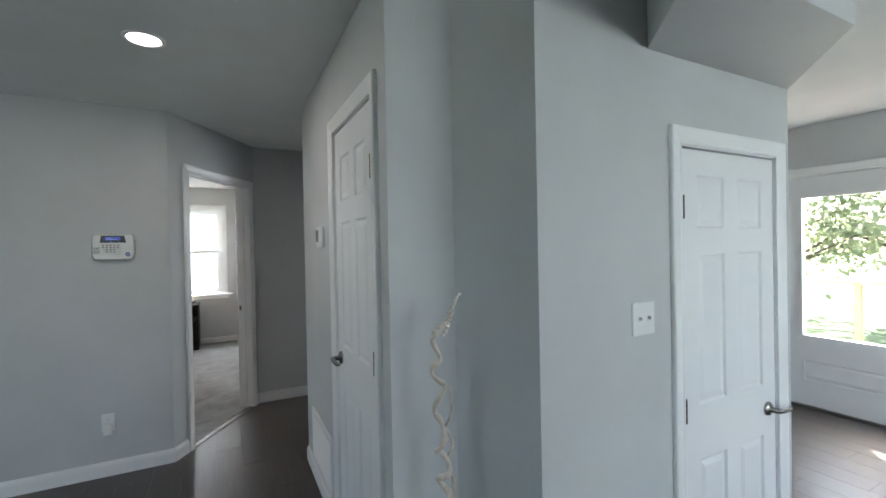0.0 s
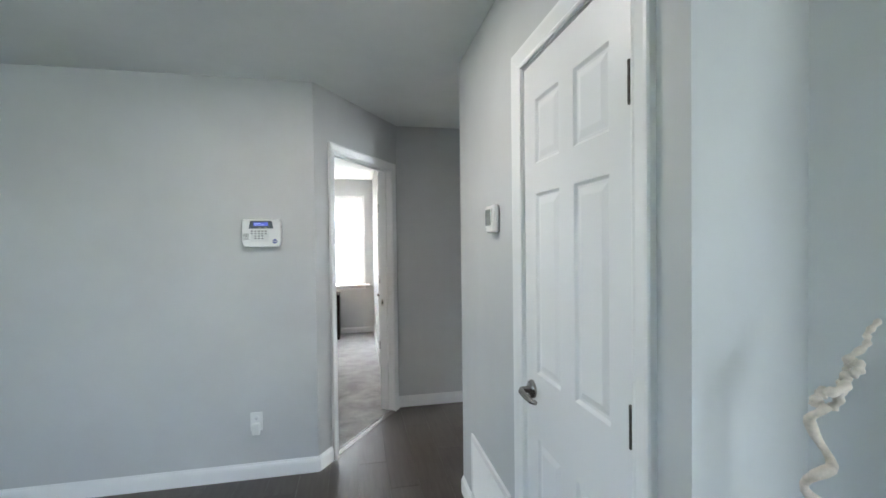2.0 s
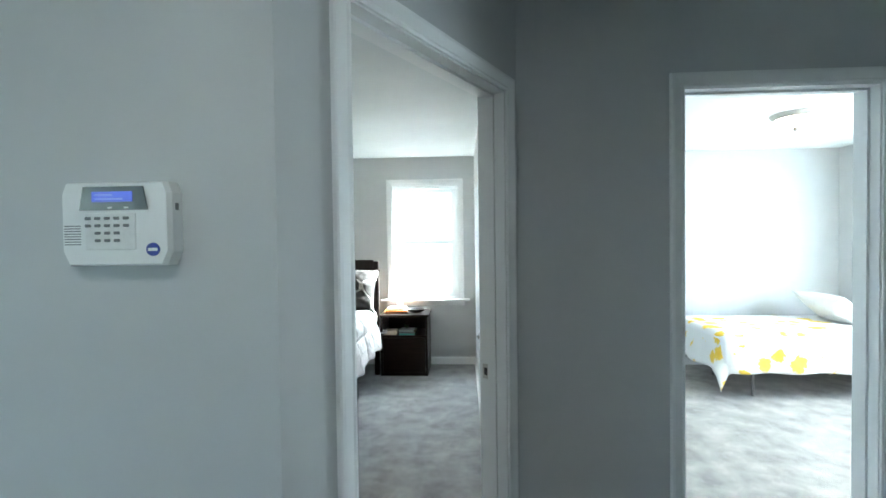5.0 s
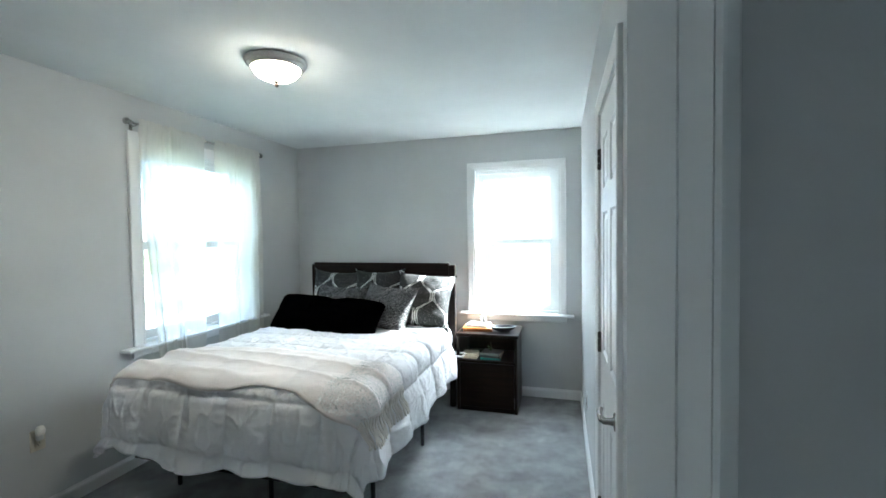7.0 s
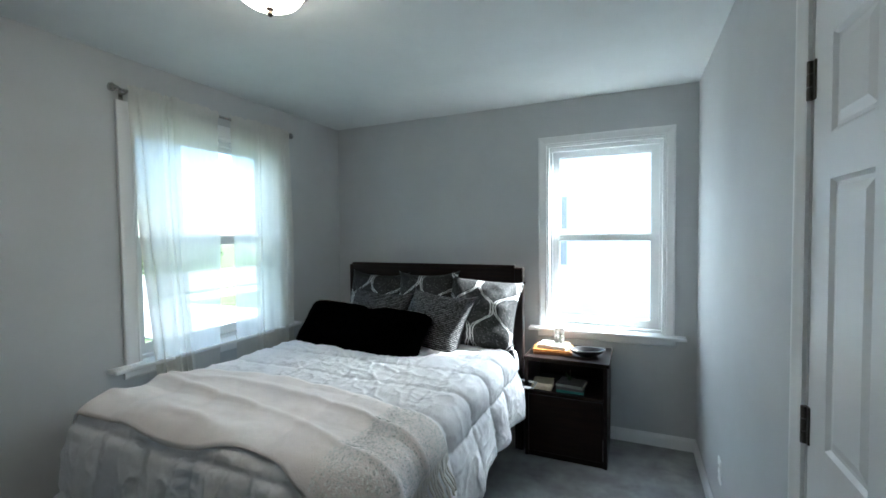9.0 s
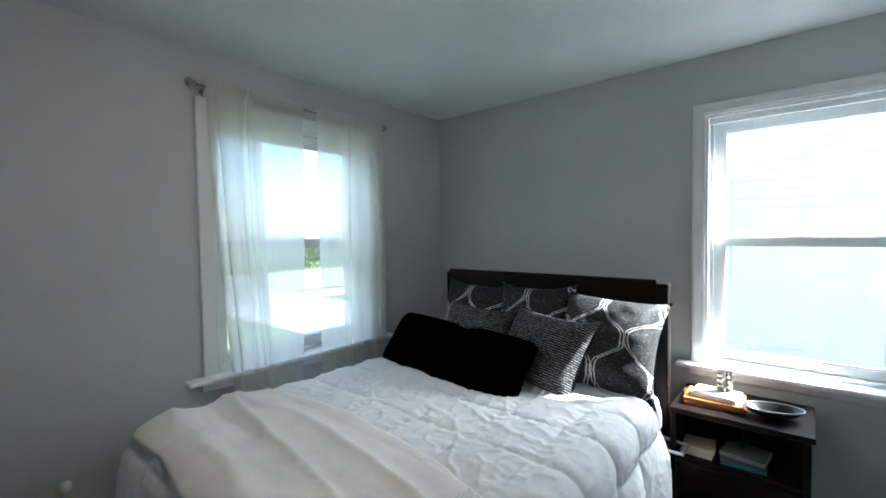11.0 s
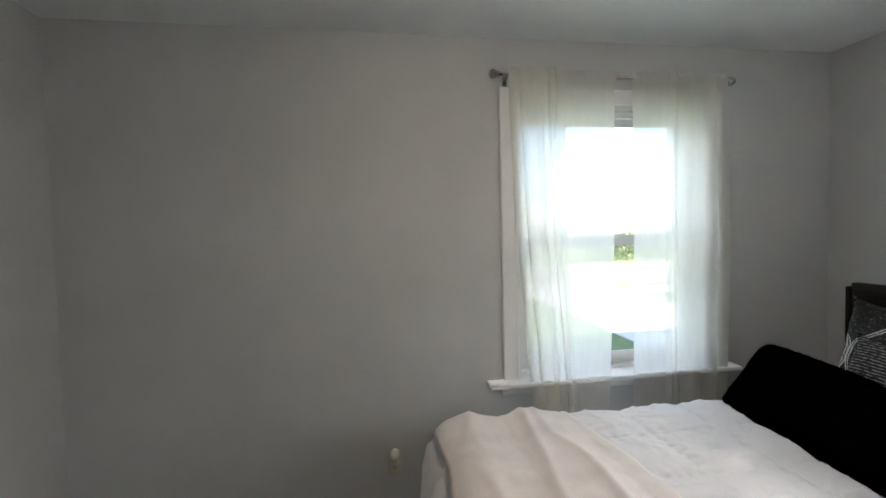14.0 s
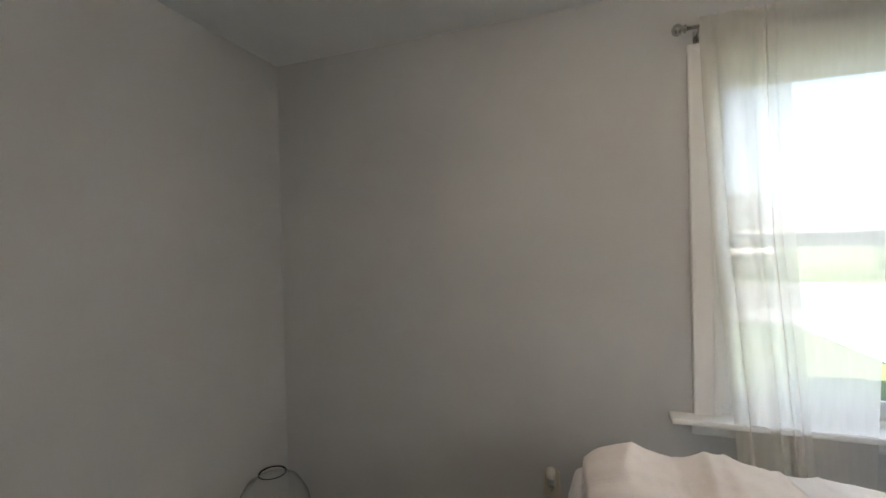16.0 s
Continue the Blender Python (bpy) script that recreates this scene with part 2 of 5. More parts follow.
# hall
wall("wall_hall_keypad", -3.6, HALL_Y, 0, 3.6 + DIAG_A.x, T)
DOPEN = (0.190, 1.015, 2.055)          # bedroom doorway along the slanted wall
wall("wall_hall_slant", DIAG_A.x, DIAG_A.y, DIAG_TURN, DIAG_LEN, T, [(DOPEN[0], DOPEN[1], 0, DOPEN[2])])
GOPEN = (1.685, 2.47, 2.075)            # guest room doorway
wall("wall_hall_far", DIAG_B.x, FAR_Y, 0, 3.3, T, [(GOPEN[0] - DIAG_B.x, GOPEN[1] - DIAG_B.x, 0, GOPEN[2])])
HDOOR = (-0.84, -0.20)                  # hall closet door along y
wall("wall_hall_thermostat", STEM_X, STEM_Y1, -90, STEM_Y1 - STEM_Y0, T, [(STEM_Y1 - HDOOR[1], STEM_Y1 - HDOOR[0], 0, 2.05)])
structure("wall_hall_return", boxes((STEM_X + T, 4.2, STEM_Y1 - T, STEM_Y1, 0, H)), M_WALL, "pale grey painted plaster wall")
structure("wall_niche", prism([(STEM_X + T, STEM_Y0), (NICHE_X, STEM_Y0), (STEP_X, CLOSET_Y), (STEP_X + 0.08, CLOSET_Y + T),
                               (NICHE_X + 0.06, STEM_Y0 + T), (STEM_X + T, STEM_Y0 + T)], 0, H), M_WALL, "pale grey painted plaster wall")
SDOOR = (2.305, 2.998)                  # stair closet door along x
wall("wall_stair_closet", STEP_X, CLOSET_Y, 0, CLOSET_X1 - STEP_X, T, [(SDOOR[0] - STEP_X, SDOOR[1] - STEP_X, 0, 1.845)])
structure("wall_stair_side", boxes((CLOSET_X1 - T, CLOSET_X1, CLOSET_Y + T, STEM_Y1 - T, 0, H)), M_WALL, "pale grey painted plaster wall")
EDOOR = (-1.30, -0.35)                 # garden door along y
wall("wall_dining_east", DINING_X, 2.2, -90, 7.3, 0.16, [(2.2 - EDOOR[1], 2.2 - EDOOR[0], 0, 2.02)])
wall("wall_living_south", DINING_X + 0.1, -5.0, 180, 9.0, 0.16, [(0.8, 3.1, 0.6, 2.1)])
wall("wall_living_west", -3.5, -5.1, 90, 6.4, 0.16, [(1.7, 4.1, 0.6, 2.15)])
# guest room
wall("wall_guest_north", 1.0, 5.27, 0, 4.2, 0.16)
wall("wall_guest_east", 5.0, 5.3, -90, 3.2, 0.16, [(1.2, 2.3, 0.8, 2.15)])
structure("wall_guest_west", boxes((XE + T, XE + T + 0.09, FAR_Y + T, 5.27, 0, H)), M_WALL, "pale grey painted plaster wall")

HOUSE = [(-3.7, -5.2), (5.4, -5.2), (5.4, 5.45), (XW - 0.17, 5.45), (XW - 0.17, 1.26), (-3.7, 1.26)]
structure("ceiling", prism(HOUSE, H, H + 0.12), M_CEIL, "matt pale ceiling")
structure("stair_bulkhead", prism([(2.138, CLOSET_Y - 0.002), (3.11, CLOSET_Y - 0.002), (2.612, -1.738), (1.80, -1.738)], 2.165, H), M_WALL, "dropped ceiling piece below the stairs")
structure("ground", boxes((-80, 80, -80, 80, -0.9, -0.5)), plain("lawn", (0.10, 0.14, 0.04), 0.9, 0, 3, 0.3), "sunlit lawn round the house")
structure("subfloor", prism(HOUSE, -0.20, -0.02), M_DARK)
CARPET_EDGE = [DIAG_A + (DIAG_B - DIAG_A) * f for f in (0.0, 1.0)]
structure("floor_bedroom", prism([(XW, 1.26), (0.36, 1.26), (CARPET_EDGE[0].x - 0.03, CARPET_EDGE[0].y + 0.02), (CARPET_EDGE[1].x - 0.03, CARPET_EDGE[1].y + 0.02), (XE, YN), (XW, YN)], -0.02, 0.008), M_CARPET, "grey cut-pile carpet")
structure("floor_guest_room", boxes((XE + T, 5.0, FAR_Y + 0.06, 5.27, -0.02, 0.008)), M_CARPET_2, "beige cut-pile carpet")
structure("floor", boxes((-3.6, DINING_X, -5.0, FAR_Y + 0.06, -0.02, -0.004)), M_DARK, "floor bed under the planks")


# ---- trim, doors and windows ----
BASE_PROFILE = [(0, 0), (-0.014, 0), (-0.014, 0.068), (-0.011, 0.080), (-0.006, 0.086), (-0.004, 0.095), (0, 0.095)]


def baseboard(x, y, turn, length):
    ob = structure("baseboard", profile_run(bmesh.new(), BASE_PROFILE, length), M_TRIM, "white painted skirting board")
    ob.matrix_basis = pose(x, y, 0.0, 0, 0, turn)


baseboard(XW, YN, 0, XE - XW)
baseboard(XW, YS, 90, YN - YS - 0.016)
baseboard(XE, YN - 0.016, -90, YN - CDOOR[1] - 0.10)
baseboard(XE, CDOOR[0] - 0.07, -90, 0.5)
baseboard(-0.2, YS, 180, -0.2 - XW - 0.016)
baseboard(-3.5, HALL_Y, 0, 3.5 + DIAG_A.x + 0.007)
baseboard(DIAG_A.x, DIAG_A.y, DIAG_TURN, DOPEN[0] - 0.052)
baseboard(DIAG_A.x + (DIAG_B - DIAG_A).normalized().x * 1.068, DIAG_A.y + (DIAG_B - DIAG_A).normalized().y * 1.068, DIAG_TURN, DIAG_LEN - 1.068)
baseboard(DIAG_B.x, FAR_Y, 0, GOPEN[0] - DIAG_B.x - 0.055)
baseboard(GOPEN[1] + 0.06, FAR_Y, 0, 1.6)
baseboard(STEM_X, STEM_Y1, -90, STEM_Y1 - HDOOR[1] - 0.075)
baseboard(STEM_X, HDOOR[0] - 0.075, -90, HDOOR[0] - 0.075 - STEM_Y0)
baseboard(STEM_X, STEM_Y0, 0, NICHE_X - STEM_X)
baseboard(NICHE_X, STEM_Y0, math.degrees(math.atan2(CLOSET_Y - STEM_Y0, STEP_X - NICHE_X)), math.hypot(STEP_X - NICHE_X, CLOSET_Y - STEM_Y0))
baseboard(STEP_X, CLOSET_Y, 0, SDOOR[0] - STEP_X - 0.065)
baseboard(DINING_X, 1.9, -90, 1.9 - EDOOR[1] - 0.07)
baseboard(DINING_X, EDOOR[0] - 0.07, -90, 3.4)
baseboard(1.14, 5.27, 0, 3.8)


def casing_profile(w):
    """Colonial door casing across its width: (across, proud)."""
    return [(0, 0), (0, -0.009), (0.008, -0.012), (0.014, -0.010), (w * 0.45, -0.013), (w - 0.014, -0.018), (w - 0.004, -0.018), (w, -0.014), (w, 0)]


def casing_leg(w, x, z0, z1, flip):
    """An upright casing whose inner edge is at x and which spreads to +x, or to -x where flip is set."""
    bm = bmesh.new()
    k = -1 if flip else 1
    lo = [bm.verts.new((x + k * a, p, z0)) for a, p in casing_profile(w)]
    hi = [bm.verts.new((x + k * a, p, z1 + a)) for a, p in casing_profile(w)]
    n = len(lo)
    for i in range(n):
        bm.faces.new((lo[i], lo[(i + 1) % n], hi[(i + 1) % n], hi[i]))
    bm.faces.new(lo)
    bm.faces.new(hi)
    return bm


def casing_head(w, x0, x1, z):
    bm = bmesh.new()
    a = [bm.verts.new((x0 - s, p, z + s)) for s, p in casing_profile(w)]
    b = [bm.verts.new((x1 + s, p, z + s)) for s, p in casing_profile(w)]
    n = len(a)
    for i in range(n):
        bm.faces.new((a[i], a[(i + 1) % n], b[(i + 1) % n], b[i]))
    bm.faces.new(a)
    bm.faces.new(b)
    return bm


def doorway(parent, x0, x1, ztop, thick=T, w=0.057, both=True, stop=True):
    """Lining, stop and casing of an opening in a wall's local frame."""
    j = 0.016
    part("jamb", boxes((x0, x0 + j, 0.001, thick - 0.001, 0, ztop)), M_TRIM, parent)
    part("jamb", boxes((x1 - j, x1, 0.001, thick - 0.001, 0, ztop)), M_TRIM, parent)
    part("head_jamb", boxes((x0 + j, x1 - j, 0.001, thick - 0.001, ztop - j, ztop)), M_TRIM, parent)
    if stop:
        part("stop", boxes((x0 + j, x0 + j + 0.010, 0.045, 0.080, 0, ztop - j), (x1 - j - 0.010, x1 - j, 0.045, 0.080, 0, ztop - j),
                           (x0 + j + 0.010, x1 - j - 0.010, 0.045, 0.080, ztop - j - 0.010, ztop - j)), M_TRIM, parent)
    r = j - 0.005
    part("casing", casing_leg(w, x0 + r, 0, ztop - r, True), M_TRIM, parent)
    part("casing", casing_leg(w, x1 - r, 0, ztop - r, False), M_TRIM, parent)
    part("casing_head", casing_head(w, x0 + r, x1 - r, ztop - r), M_TRIM, parent)
    if both:
        for name, bm in (("casing", casing_leg(w, x0 + r, 0, ztop - r, True)), ("casing", casing_leg(w, x1 - r, 0, ztop - r, False)),
                         ("casing_head", casing_head(w, x0 + r, x1 - r, ztop - r))):
            bmesh.ops.transform(bm, matrix=Matrix.Translation((0, thick, 0)) @ Matrix.Diagonal((1, -1, 1, 1)), verts=bm.verts)
            part(name, bm, M_TRIM, parent)


def raised_panel(w, h):
    """A door's raised panel, centred, sunk behind y 0, with sloped shoulders."""
    bm = bmesh.new()
    rings = []
    for inset, y in ((0, 0.0005), (0.008, 0.0075), (0.016, 0.0075), (0.036, 0.0015)):
        a, b = w / 2 - inset, h / 2 - inset
        rings.append([bm.verts.new((x, y, z)) for x, z in ((-a, -b), (a, -b), (a, b), (-a, b))])
    for p, q in zip(rings, rings[1:]):
        for i in range(4):
            bm.faces.new((p[i], p[(i + 1) % 4], q[(i + 1) % 4], q[i]))
    bm.faces.new(rings[-1])
    return bm


def six_panel_leaf(parent, x0, width, height, drop=0.0, y=0.006, thick=0.035):
    """A moulded six-panel leaf; drop lowers the whole pattern where the foot of the leaf was cut off."""
    st, mid = 0.105 * width / 0.70, 0.10 * width / 0.70
    pw = (width - 2 * st - mid) / 2
    rows = [(0.20, 0.775), (0.993, 1.590), (1.690, 1.900)]
    rows = [(max(a - drop, 0.10), b - drop) for a, b in rows]
    cols = [(x0 + st, x0 + st + pw), (x0 + st + pw + mid, x0 + width - st)]
    bm = bmesh.new()
    box(bm, x0, x0 + st, y, y + thick, 0.01, height)
    box(bm, x0 + width - st, x0 + width, y, y + thick, 0.01, height)
    box(bm, cols[0][1], cols[1][0], y, y + thick, 0.01, height)
    z = 0.01
    for a, b in rows + [(height, height)]:
        for c, d in cols:
            box(bm, c, d, y, y + thick, z, a)
        z = b
    for c, d in cols:
        for a, b in rows:
            box(bm, c, d, y + 0.012, y + thick, a, b)
    leaf = part("leaf", bm, M_DOOR, parent)
    for c, d in cols:
        for a, b in rows:
            p = part("panel", raised_panel(d - c, b - a), M_DOOR, leaf)
            p.location = ((c + d) / 2, y, (a + b) / 2)
    return leaf


M_HINGE = plain("dull_hinge_steel", (0.085, 0.078, 0.07), 0.45, 0.8, 60, 0.15)
M_LEVER = plain("satin_nickel", (0.36, 0.34, 0.32), 0.22, 1.0, 60, 0.06)


def hinge(parent, x, z, y=0.0):
    bm = boxes((x - 0.016, x + 0.016, y - 0.002, y + 0.004, z - 0.045, z + 0.045))
    for k in range(3):
        lathe(bm, [(0.0065, z - 0.045 + k * 0.031), (0.0065, z - 0.045 + k * 0.031 + 0.028)], 10, "z", (x, y - 0.006, 0))
    part("hinge", bm, M_HINGE, parent, "dull steel butt hinge")


def lever_handle(parent, x, z, way, y=0.006):
    """A brushed lever on a round rose; the lever points to way (+1 or -1) along x."""
    bm = bmesh.new()
    lathe(bm, [(0.031, y), (0.031, y - 0.006), (0.026, y - 0.012), (0.012, y - 0.014), (0.010, y - 0.045)], 24, "y", (x, 0, z))
    pts = [(x, y - 0.040, z), (x + way * 0.015, y - 0.047, z), (x + way * 0.05, y - 0.049, z - 0.002), (x + way * 0.09, y - 0.046, z - 0.006), (x + way * 0.112, y - 0.040, z - 0.004)]
    tube(bm, pts, [0.010, 0.0115, 0.010, 0.009, 0.007], 12)
    part("lever_handle", bm, M_LEVER, parent, "brushed nickel lever handle", True)


# bedroom doorway in the slanted wall, its leaf out of sight
door_1 = thing("door_1", "white cased doorway with an empty frame", "doorway", "", "structure", (DIAG_A.x, DIAG_A.y, 0), DIAG_TURN)
doorway(door_1, DOPEN[0], DOPEN[1], DOPEN[2])
bm = boxes((DOPEN[1] - 0.0185, DOPEN[1] - 0.0155, 0.080, 0.108, 0.895, 0.955))
sp = part("strike_plate", bm, M_NICKEL, door_1, "nickel strike plate on the jamb")
part("latch_hole", boxes((DOPEN[1] - 0.0195, DOPEN[1] - 0.0180, 0.087, 0.101, 0.910, 0.940)), M_DARK, sp)
part("threshold_strip", boxes((DOPEN[0] + 0.016, DOPEN[1] - 0.016, -0.012, 0.030, 0.0, 0.010), bevel=0.004), M_STEEL, door_1, "metal carpet strip")

# guest room doorway
door_2 = thing("door_2", "white cased doorway to a bright bedroom", "doorway", "", "structure", (0, FAR_Y, 0))
doorway(door_2, GOPEN[0], GOPEN[1], GOPEN[2])

# hall closet door: local x runs towards -y
door_3 = thing("door_3", "closed white six-panel closet door with nickel lever", "door", "", "structure", (STEM_X, HDOOR[1], 0), -90)
hw = HDOOR[1] - HDOOR[0]
doorway(door_3, 0, hw, 2.05, w=0.066, both=False, stop=False)
leaf = six_panel_leaf(door_3, 0.019, hw - 0.038, 2.028, y=0.004)
for z in (0.28, 1.03, 1.772):
    hinge(door_3, hw - 0.018, z, 0.002)
lever_handle(leaf, 0.075, 0.93, 1, 0.004)
# added dark board: shade in the gaps round the leaf, likewise at other closets
part("gap_shade_board", boxes((0.016, hw - 0.016, 0.06, 0.075, 0, 2.03)), M_DARK, door_3)

# closet door below the stairs, cut short at its foot
door_4 = thing("door_4", "closed low white six-panel door under the stairs", "door", "", "structure", (SDOOR[0], CLOSET_Y, 0))
sw_ = SDOOR[1] - SDOOR[0]
doorway(door_4, 0, sw_, 1.85, w=0.066, both=False, stop=False)
leaf = six_panel_leaf(door_4, 0.019, sw_ - 0.038, 1.826, 0.172, y=0.004)
for z in (0.10, 0.814, 1.60):
    hinge(door_4, 0.018, z, 0.002)
lever_handle(leaf, sw_ - 0.085, 0.712, 1, 0.004)
part("gap_shade_board", boxes((0.016, sw_ - 0.016, 0.06, 0.075, 0, 1.83)), M_DARK, door_4)

# bedroom closet door in the east wall: local x runs towards -y
door_5 = thing("door_5", "closed white six-panel closet door in the bedroom", "door", "", "structure", (XE, CDOOR[1], 0), -90)
cw = CDOOR[1] - CDOOR[0]
doorway(door_5, 0, cw, 2.04, w=0.057, both=False, stop=False)
leaf = six_panel_leaf(door_5, 0.019, cw - 0.038, 2.018, y=0.002)
for z in (0.25, 1.01, 1.83):
    hinge(door_5, 0.018, z, 0.0)
lever_handle(leaf, cw - 0.085, 0.90, -1, 0.002)
part("gap_shade_board", boxes((0.016, cw - 0.016, 0.06, 0.075, 0, 2.02)), M_DARK, door_5)

# half-glazed garden door: local x runs towards -y
door_6 = thing("door_6", "closed white half-glazed garden door", "door", "", "structure", (DINING_X, EDOOR[1], 0), -90)
ew = EDOOR[1] - EDOOR[0]
doorway(door_6, 0, ew, 2.02, 0.16, w=0.066, both=False, stop=False)
GX0, GX1, GZ0, GZ1 = 0.135, ew - 0.135, 0.63, 1.82
bm = boxes((0.02, GX0, 0.03, 0.075, 0.02, 2.0), (GX1, ew - 0.02, 0.03, 0.075, 0.02, 2.0),
           (GX0, GX1, 0.03, 0.075, 0.02, 0.24), (GX0, GX1, 0.03, 0.075, 0.41, GZ0), (GX0, GX1, 0.03, 0.075, GZ1, 2.0), (GX0, GX1, 0.045, 0.075, 0.24, 0.41))
leaf = part("leaf", bm, M_DOOR, door_6)
p = part("panel", raised_panel(GX1 - GX0, 0.17), M_DOOR, leaf)
p.location = ((GX0 + GX1) / 2, 0.032, 0.325)
part("lite_frame", boxes((GX0 - 0.022, GX0, 0.020, 0.032, GZ0 - 0.022, GZ1 + 0.022), (GX1, GX1 + 0.022, 0.020, 0.032, GZ0 - 0.022, GZ1 + 0.022),
                         (GX0, GX1, 0.020, 0.032, GZ0 - 0.022, GZ0), (GX0, GX1, 0.020, 0.032, GZ1, GZ1 + 0.022)), M_VINYL, leaf)
pane = part("pane", boxes((GX0, GX1, 0.050, 0.054, GZ0, GZ1)), M_GLASS, leaf)
pane.visible_shadow = False
part("sill", boxes((0.02, ew - 0.02, 0.0, 0.15, 0, 0.018)), M_STEEL, door_6)


def sash(parent, x0, x1, z0, z1, y, stile=0.042, bottom=0.05, top=0.036):
    bm = boxes((x0, x0 + stile, y, y + 0.032, z0, z1), (x1 - stile, x1, y, y + 0.032, z0, z1),
               (x0 + stile, x1 - stile, y, y + 0.032, z0, z0 + bottom), (x0 + stile, x1 - stile, y, y + 0.032, z1 - top, z1))
    s = part("sash", bm, M_VINYL, parent)
    part("glazing_bead", boxes((x0 + stile, x0 + stile + 0.010, y + 0.006, y + 0.015, z0 + bottom, z1 - top), (x1 - stile - 0.010, x1 - stile, y + 0.006, y + 0.015, z0 + bottom, z1 - top),
                               (x0 + stile + 0.010, x1 - stile - 0.010, y + 0.006, y + 0.015, z0 + bottom, z0 + bottom + 0.010), (x0 + stile + 0.010, x1 - stile - 0.010, y + 0.006, y + 0.015, z1 - top - 0.010, z1 - top)), M_VINYL, s)
    g = part("pane", boxes((x0 + stile, x1 - stile, y + 0.014, y + 0.018, z0 + bottom, z1 - top)), M_GLASS, s)
    g.visible_shadow = False
    return s


def double_hung(name, label, at, turn, w, z0, z1, meet, horn=0.06, c=0.060, stile=0.042, rail=0.042):
    """A double-hung window in a wall's local frame: x 0..w, y into the wall."""
    win = thing(name, label, "window", "", "structure", at, turn)
    d = 0.16
    j = 0.02
    part("jamb", boxes((0, j, 0.001, d - 0.001, z0, z1)), M_VINYL, win)
    part("jamb", boxes((w - j, w, 0.001, d - 0.001, z0, z1)), M_VINYL, win)
    part("head_jamb", boxes((j, w - j, 0.001, d - 0.001, z1 - j, z1)), M_VINYL, win)
    part("outer_sill", boxes((j, w - j, 0.03, d + 0.03, z0, z0 + 0.03)), M_VINYL, win)
    for a, b in ((j, j + 0.018), (w - j - 0.018, w - j)):
        part("track", boxes((a, b, 0.052, 0.064, z0 + 0.03, z1 - j), (a, b, 0.108, 0.120, z0 + 0.03, z1 - j)), M_VINYL, win)
    part("head_stop", boxes((j, w - j, 0.030, 0.050, z1 - j - 0.030, z1 - j)), M_VINYL, win)
    up = sash(win, j + 0.004, w - j - 0.004, meet - 0.018, z1 - j - 0.002, 0.112, stile - 0.002, 0.036, rail)
    low = sash(win, j + 0.004, w - j - 0.004, z0 + 0.031, meet + 0.018, 0.066, stile, 0.048, 0.036)
    bm = boxes((w / 2 - 0.03, w / 2 + 0.03, 0.068, 0.094, meet + 0.018, meet + 0.026), bevel=0.003)
    lathe(bm, [(0.012, meet + 0.026), (0.010, meet + 0.036)], 14, "z", (w / 2, 0.08, 0))
    part("sash_lock", bm, M_VINYL, low)
    part("casing", casing_leg(c, 0.006, z0 + 0.012, z1 - 0.006, True), M_TRIM, win)
    part("casing", casing_leg(c, w - 0.006, z0 + 0.012, z1 - 0.006, False), M_TRIM, win)
    part("casing_head", casing_head(c, 0.006, w - 0.006, z1 - 0.006), M_TRIM, win)
    part("stool", boxes((-c - horn, w + c + horn, -0.085, 0.0, z0 - 0.010, z0 + 0.012), (0.0, w, 0.0, 0.066, z0 - 0.010, z0 + 0.012), bevel=0.006, segments=2), M_TRIM, win)
    ap = [(0, 0), (-0.010, 0), (-0.016, 0.010), (-0.016, 0.045), (-0.010, 0.056), (0, 0.056)]
    a = part("apron", profile_run(bmesh.new(), ap, w + 2 * c), M_TRIM, win)
    a.location = (-c, 0, z0 - 0.067)
    return win


double_hung("window_1", "unseen white double-hung window, assumed for light over the nightstand", (NWIN[0], YN, 0), 0, NWIN[1] - NWIN[0], NWIN[2], NWIN[3], 1.444, stile=0.056, rail=0.060)
double_hung("window_2", "unseen white double-hung window, assumed for light behind sheer curtains", (XW, WWIN[0], 0), 90, WWIN[1] - WWIN[0], WWIN[2], WWIN[3], 1.455, 0.080, 0.082)
# assumed windows, never in view, placed to let light into hall and guest room
for nm, at, turn, w, z0, z1 in (("window_3", (-3.5, -3.4, 0), 90, 2.4, 0.6, 2.15), ("window_4", (4.53, -5.0, 0), 180, 2.3, 0.6, 2.1), ("window_5", (5.0, 4.1, 0), -90, 1.1, 0.8, 2.15)):
    double_hung(nm, "unseen white double-hung window, assumed for light", at, turn, w, z0, z1, (z0 + z1) / 2)


# ---- wall fittings ----
def outlet(name, at, turn, label, mat=M_PLATE, plugged=False):
    ob = thing(name, label, "socket", "", "", at, turn)
    part("cover_plate", boxes((-0.035, 0.035, -0.005, 0, -0.057, 0.057), bevel=0.002), mat, ob)
    for z in (-0.02, 0.02):
        s = part("socket", lathe(bmesh.new(), [(0.0165, -0.004), (0.0165, -0.0075)], 20, "y", (0, 0, z)), mat, ob)
        part("slot", boxes((-0.007, -0.005, -0.0082, -0.007, z - 0.002, z + 0.006), (0.005, 0.007, -0.0082, -0.007, z - 0.002, z + 0.006), (-0.002, 0.002, -0.0082, -0.007, z - 0.010, z - 0.006)), M_DARK, s)
    return ob


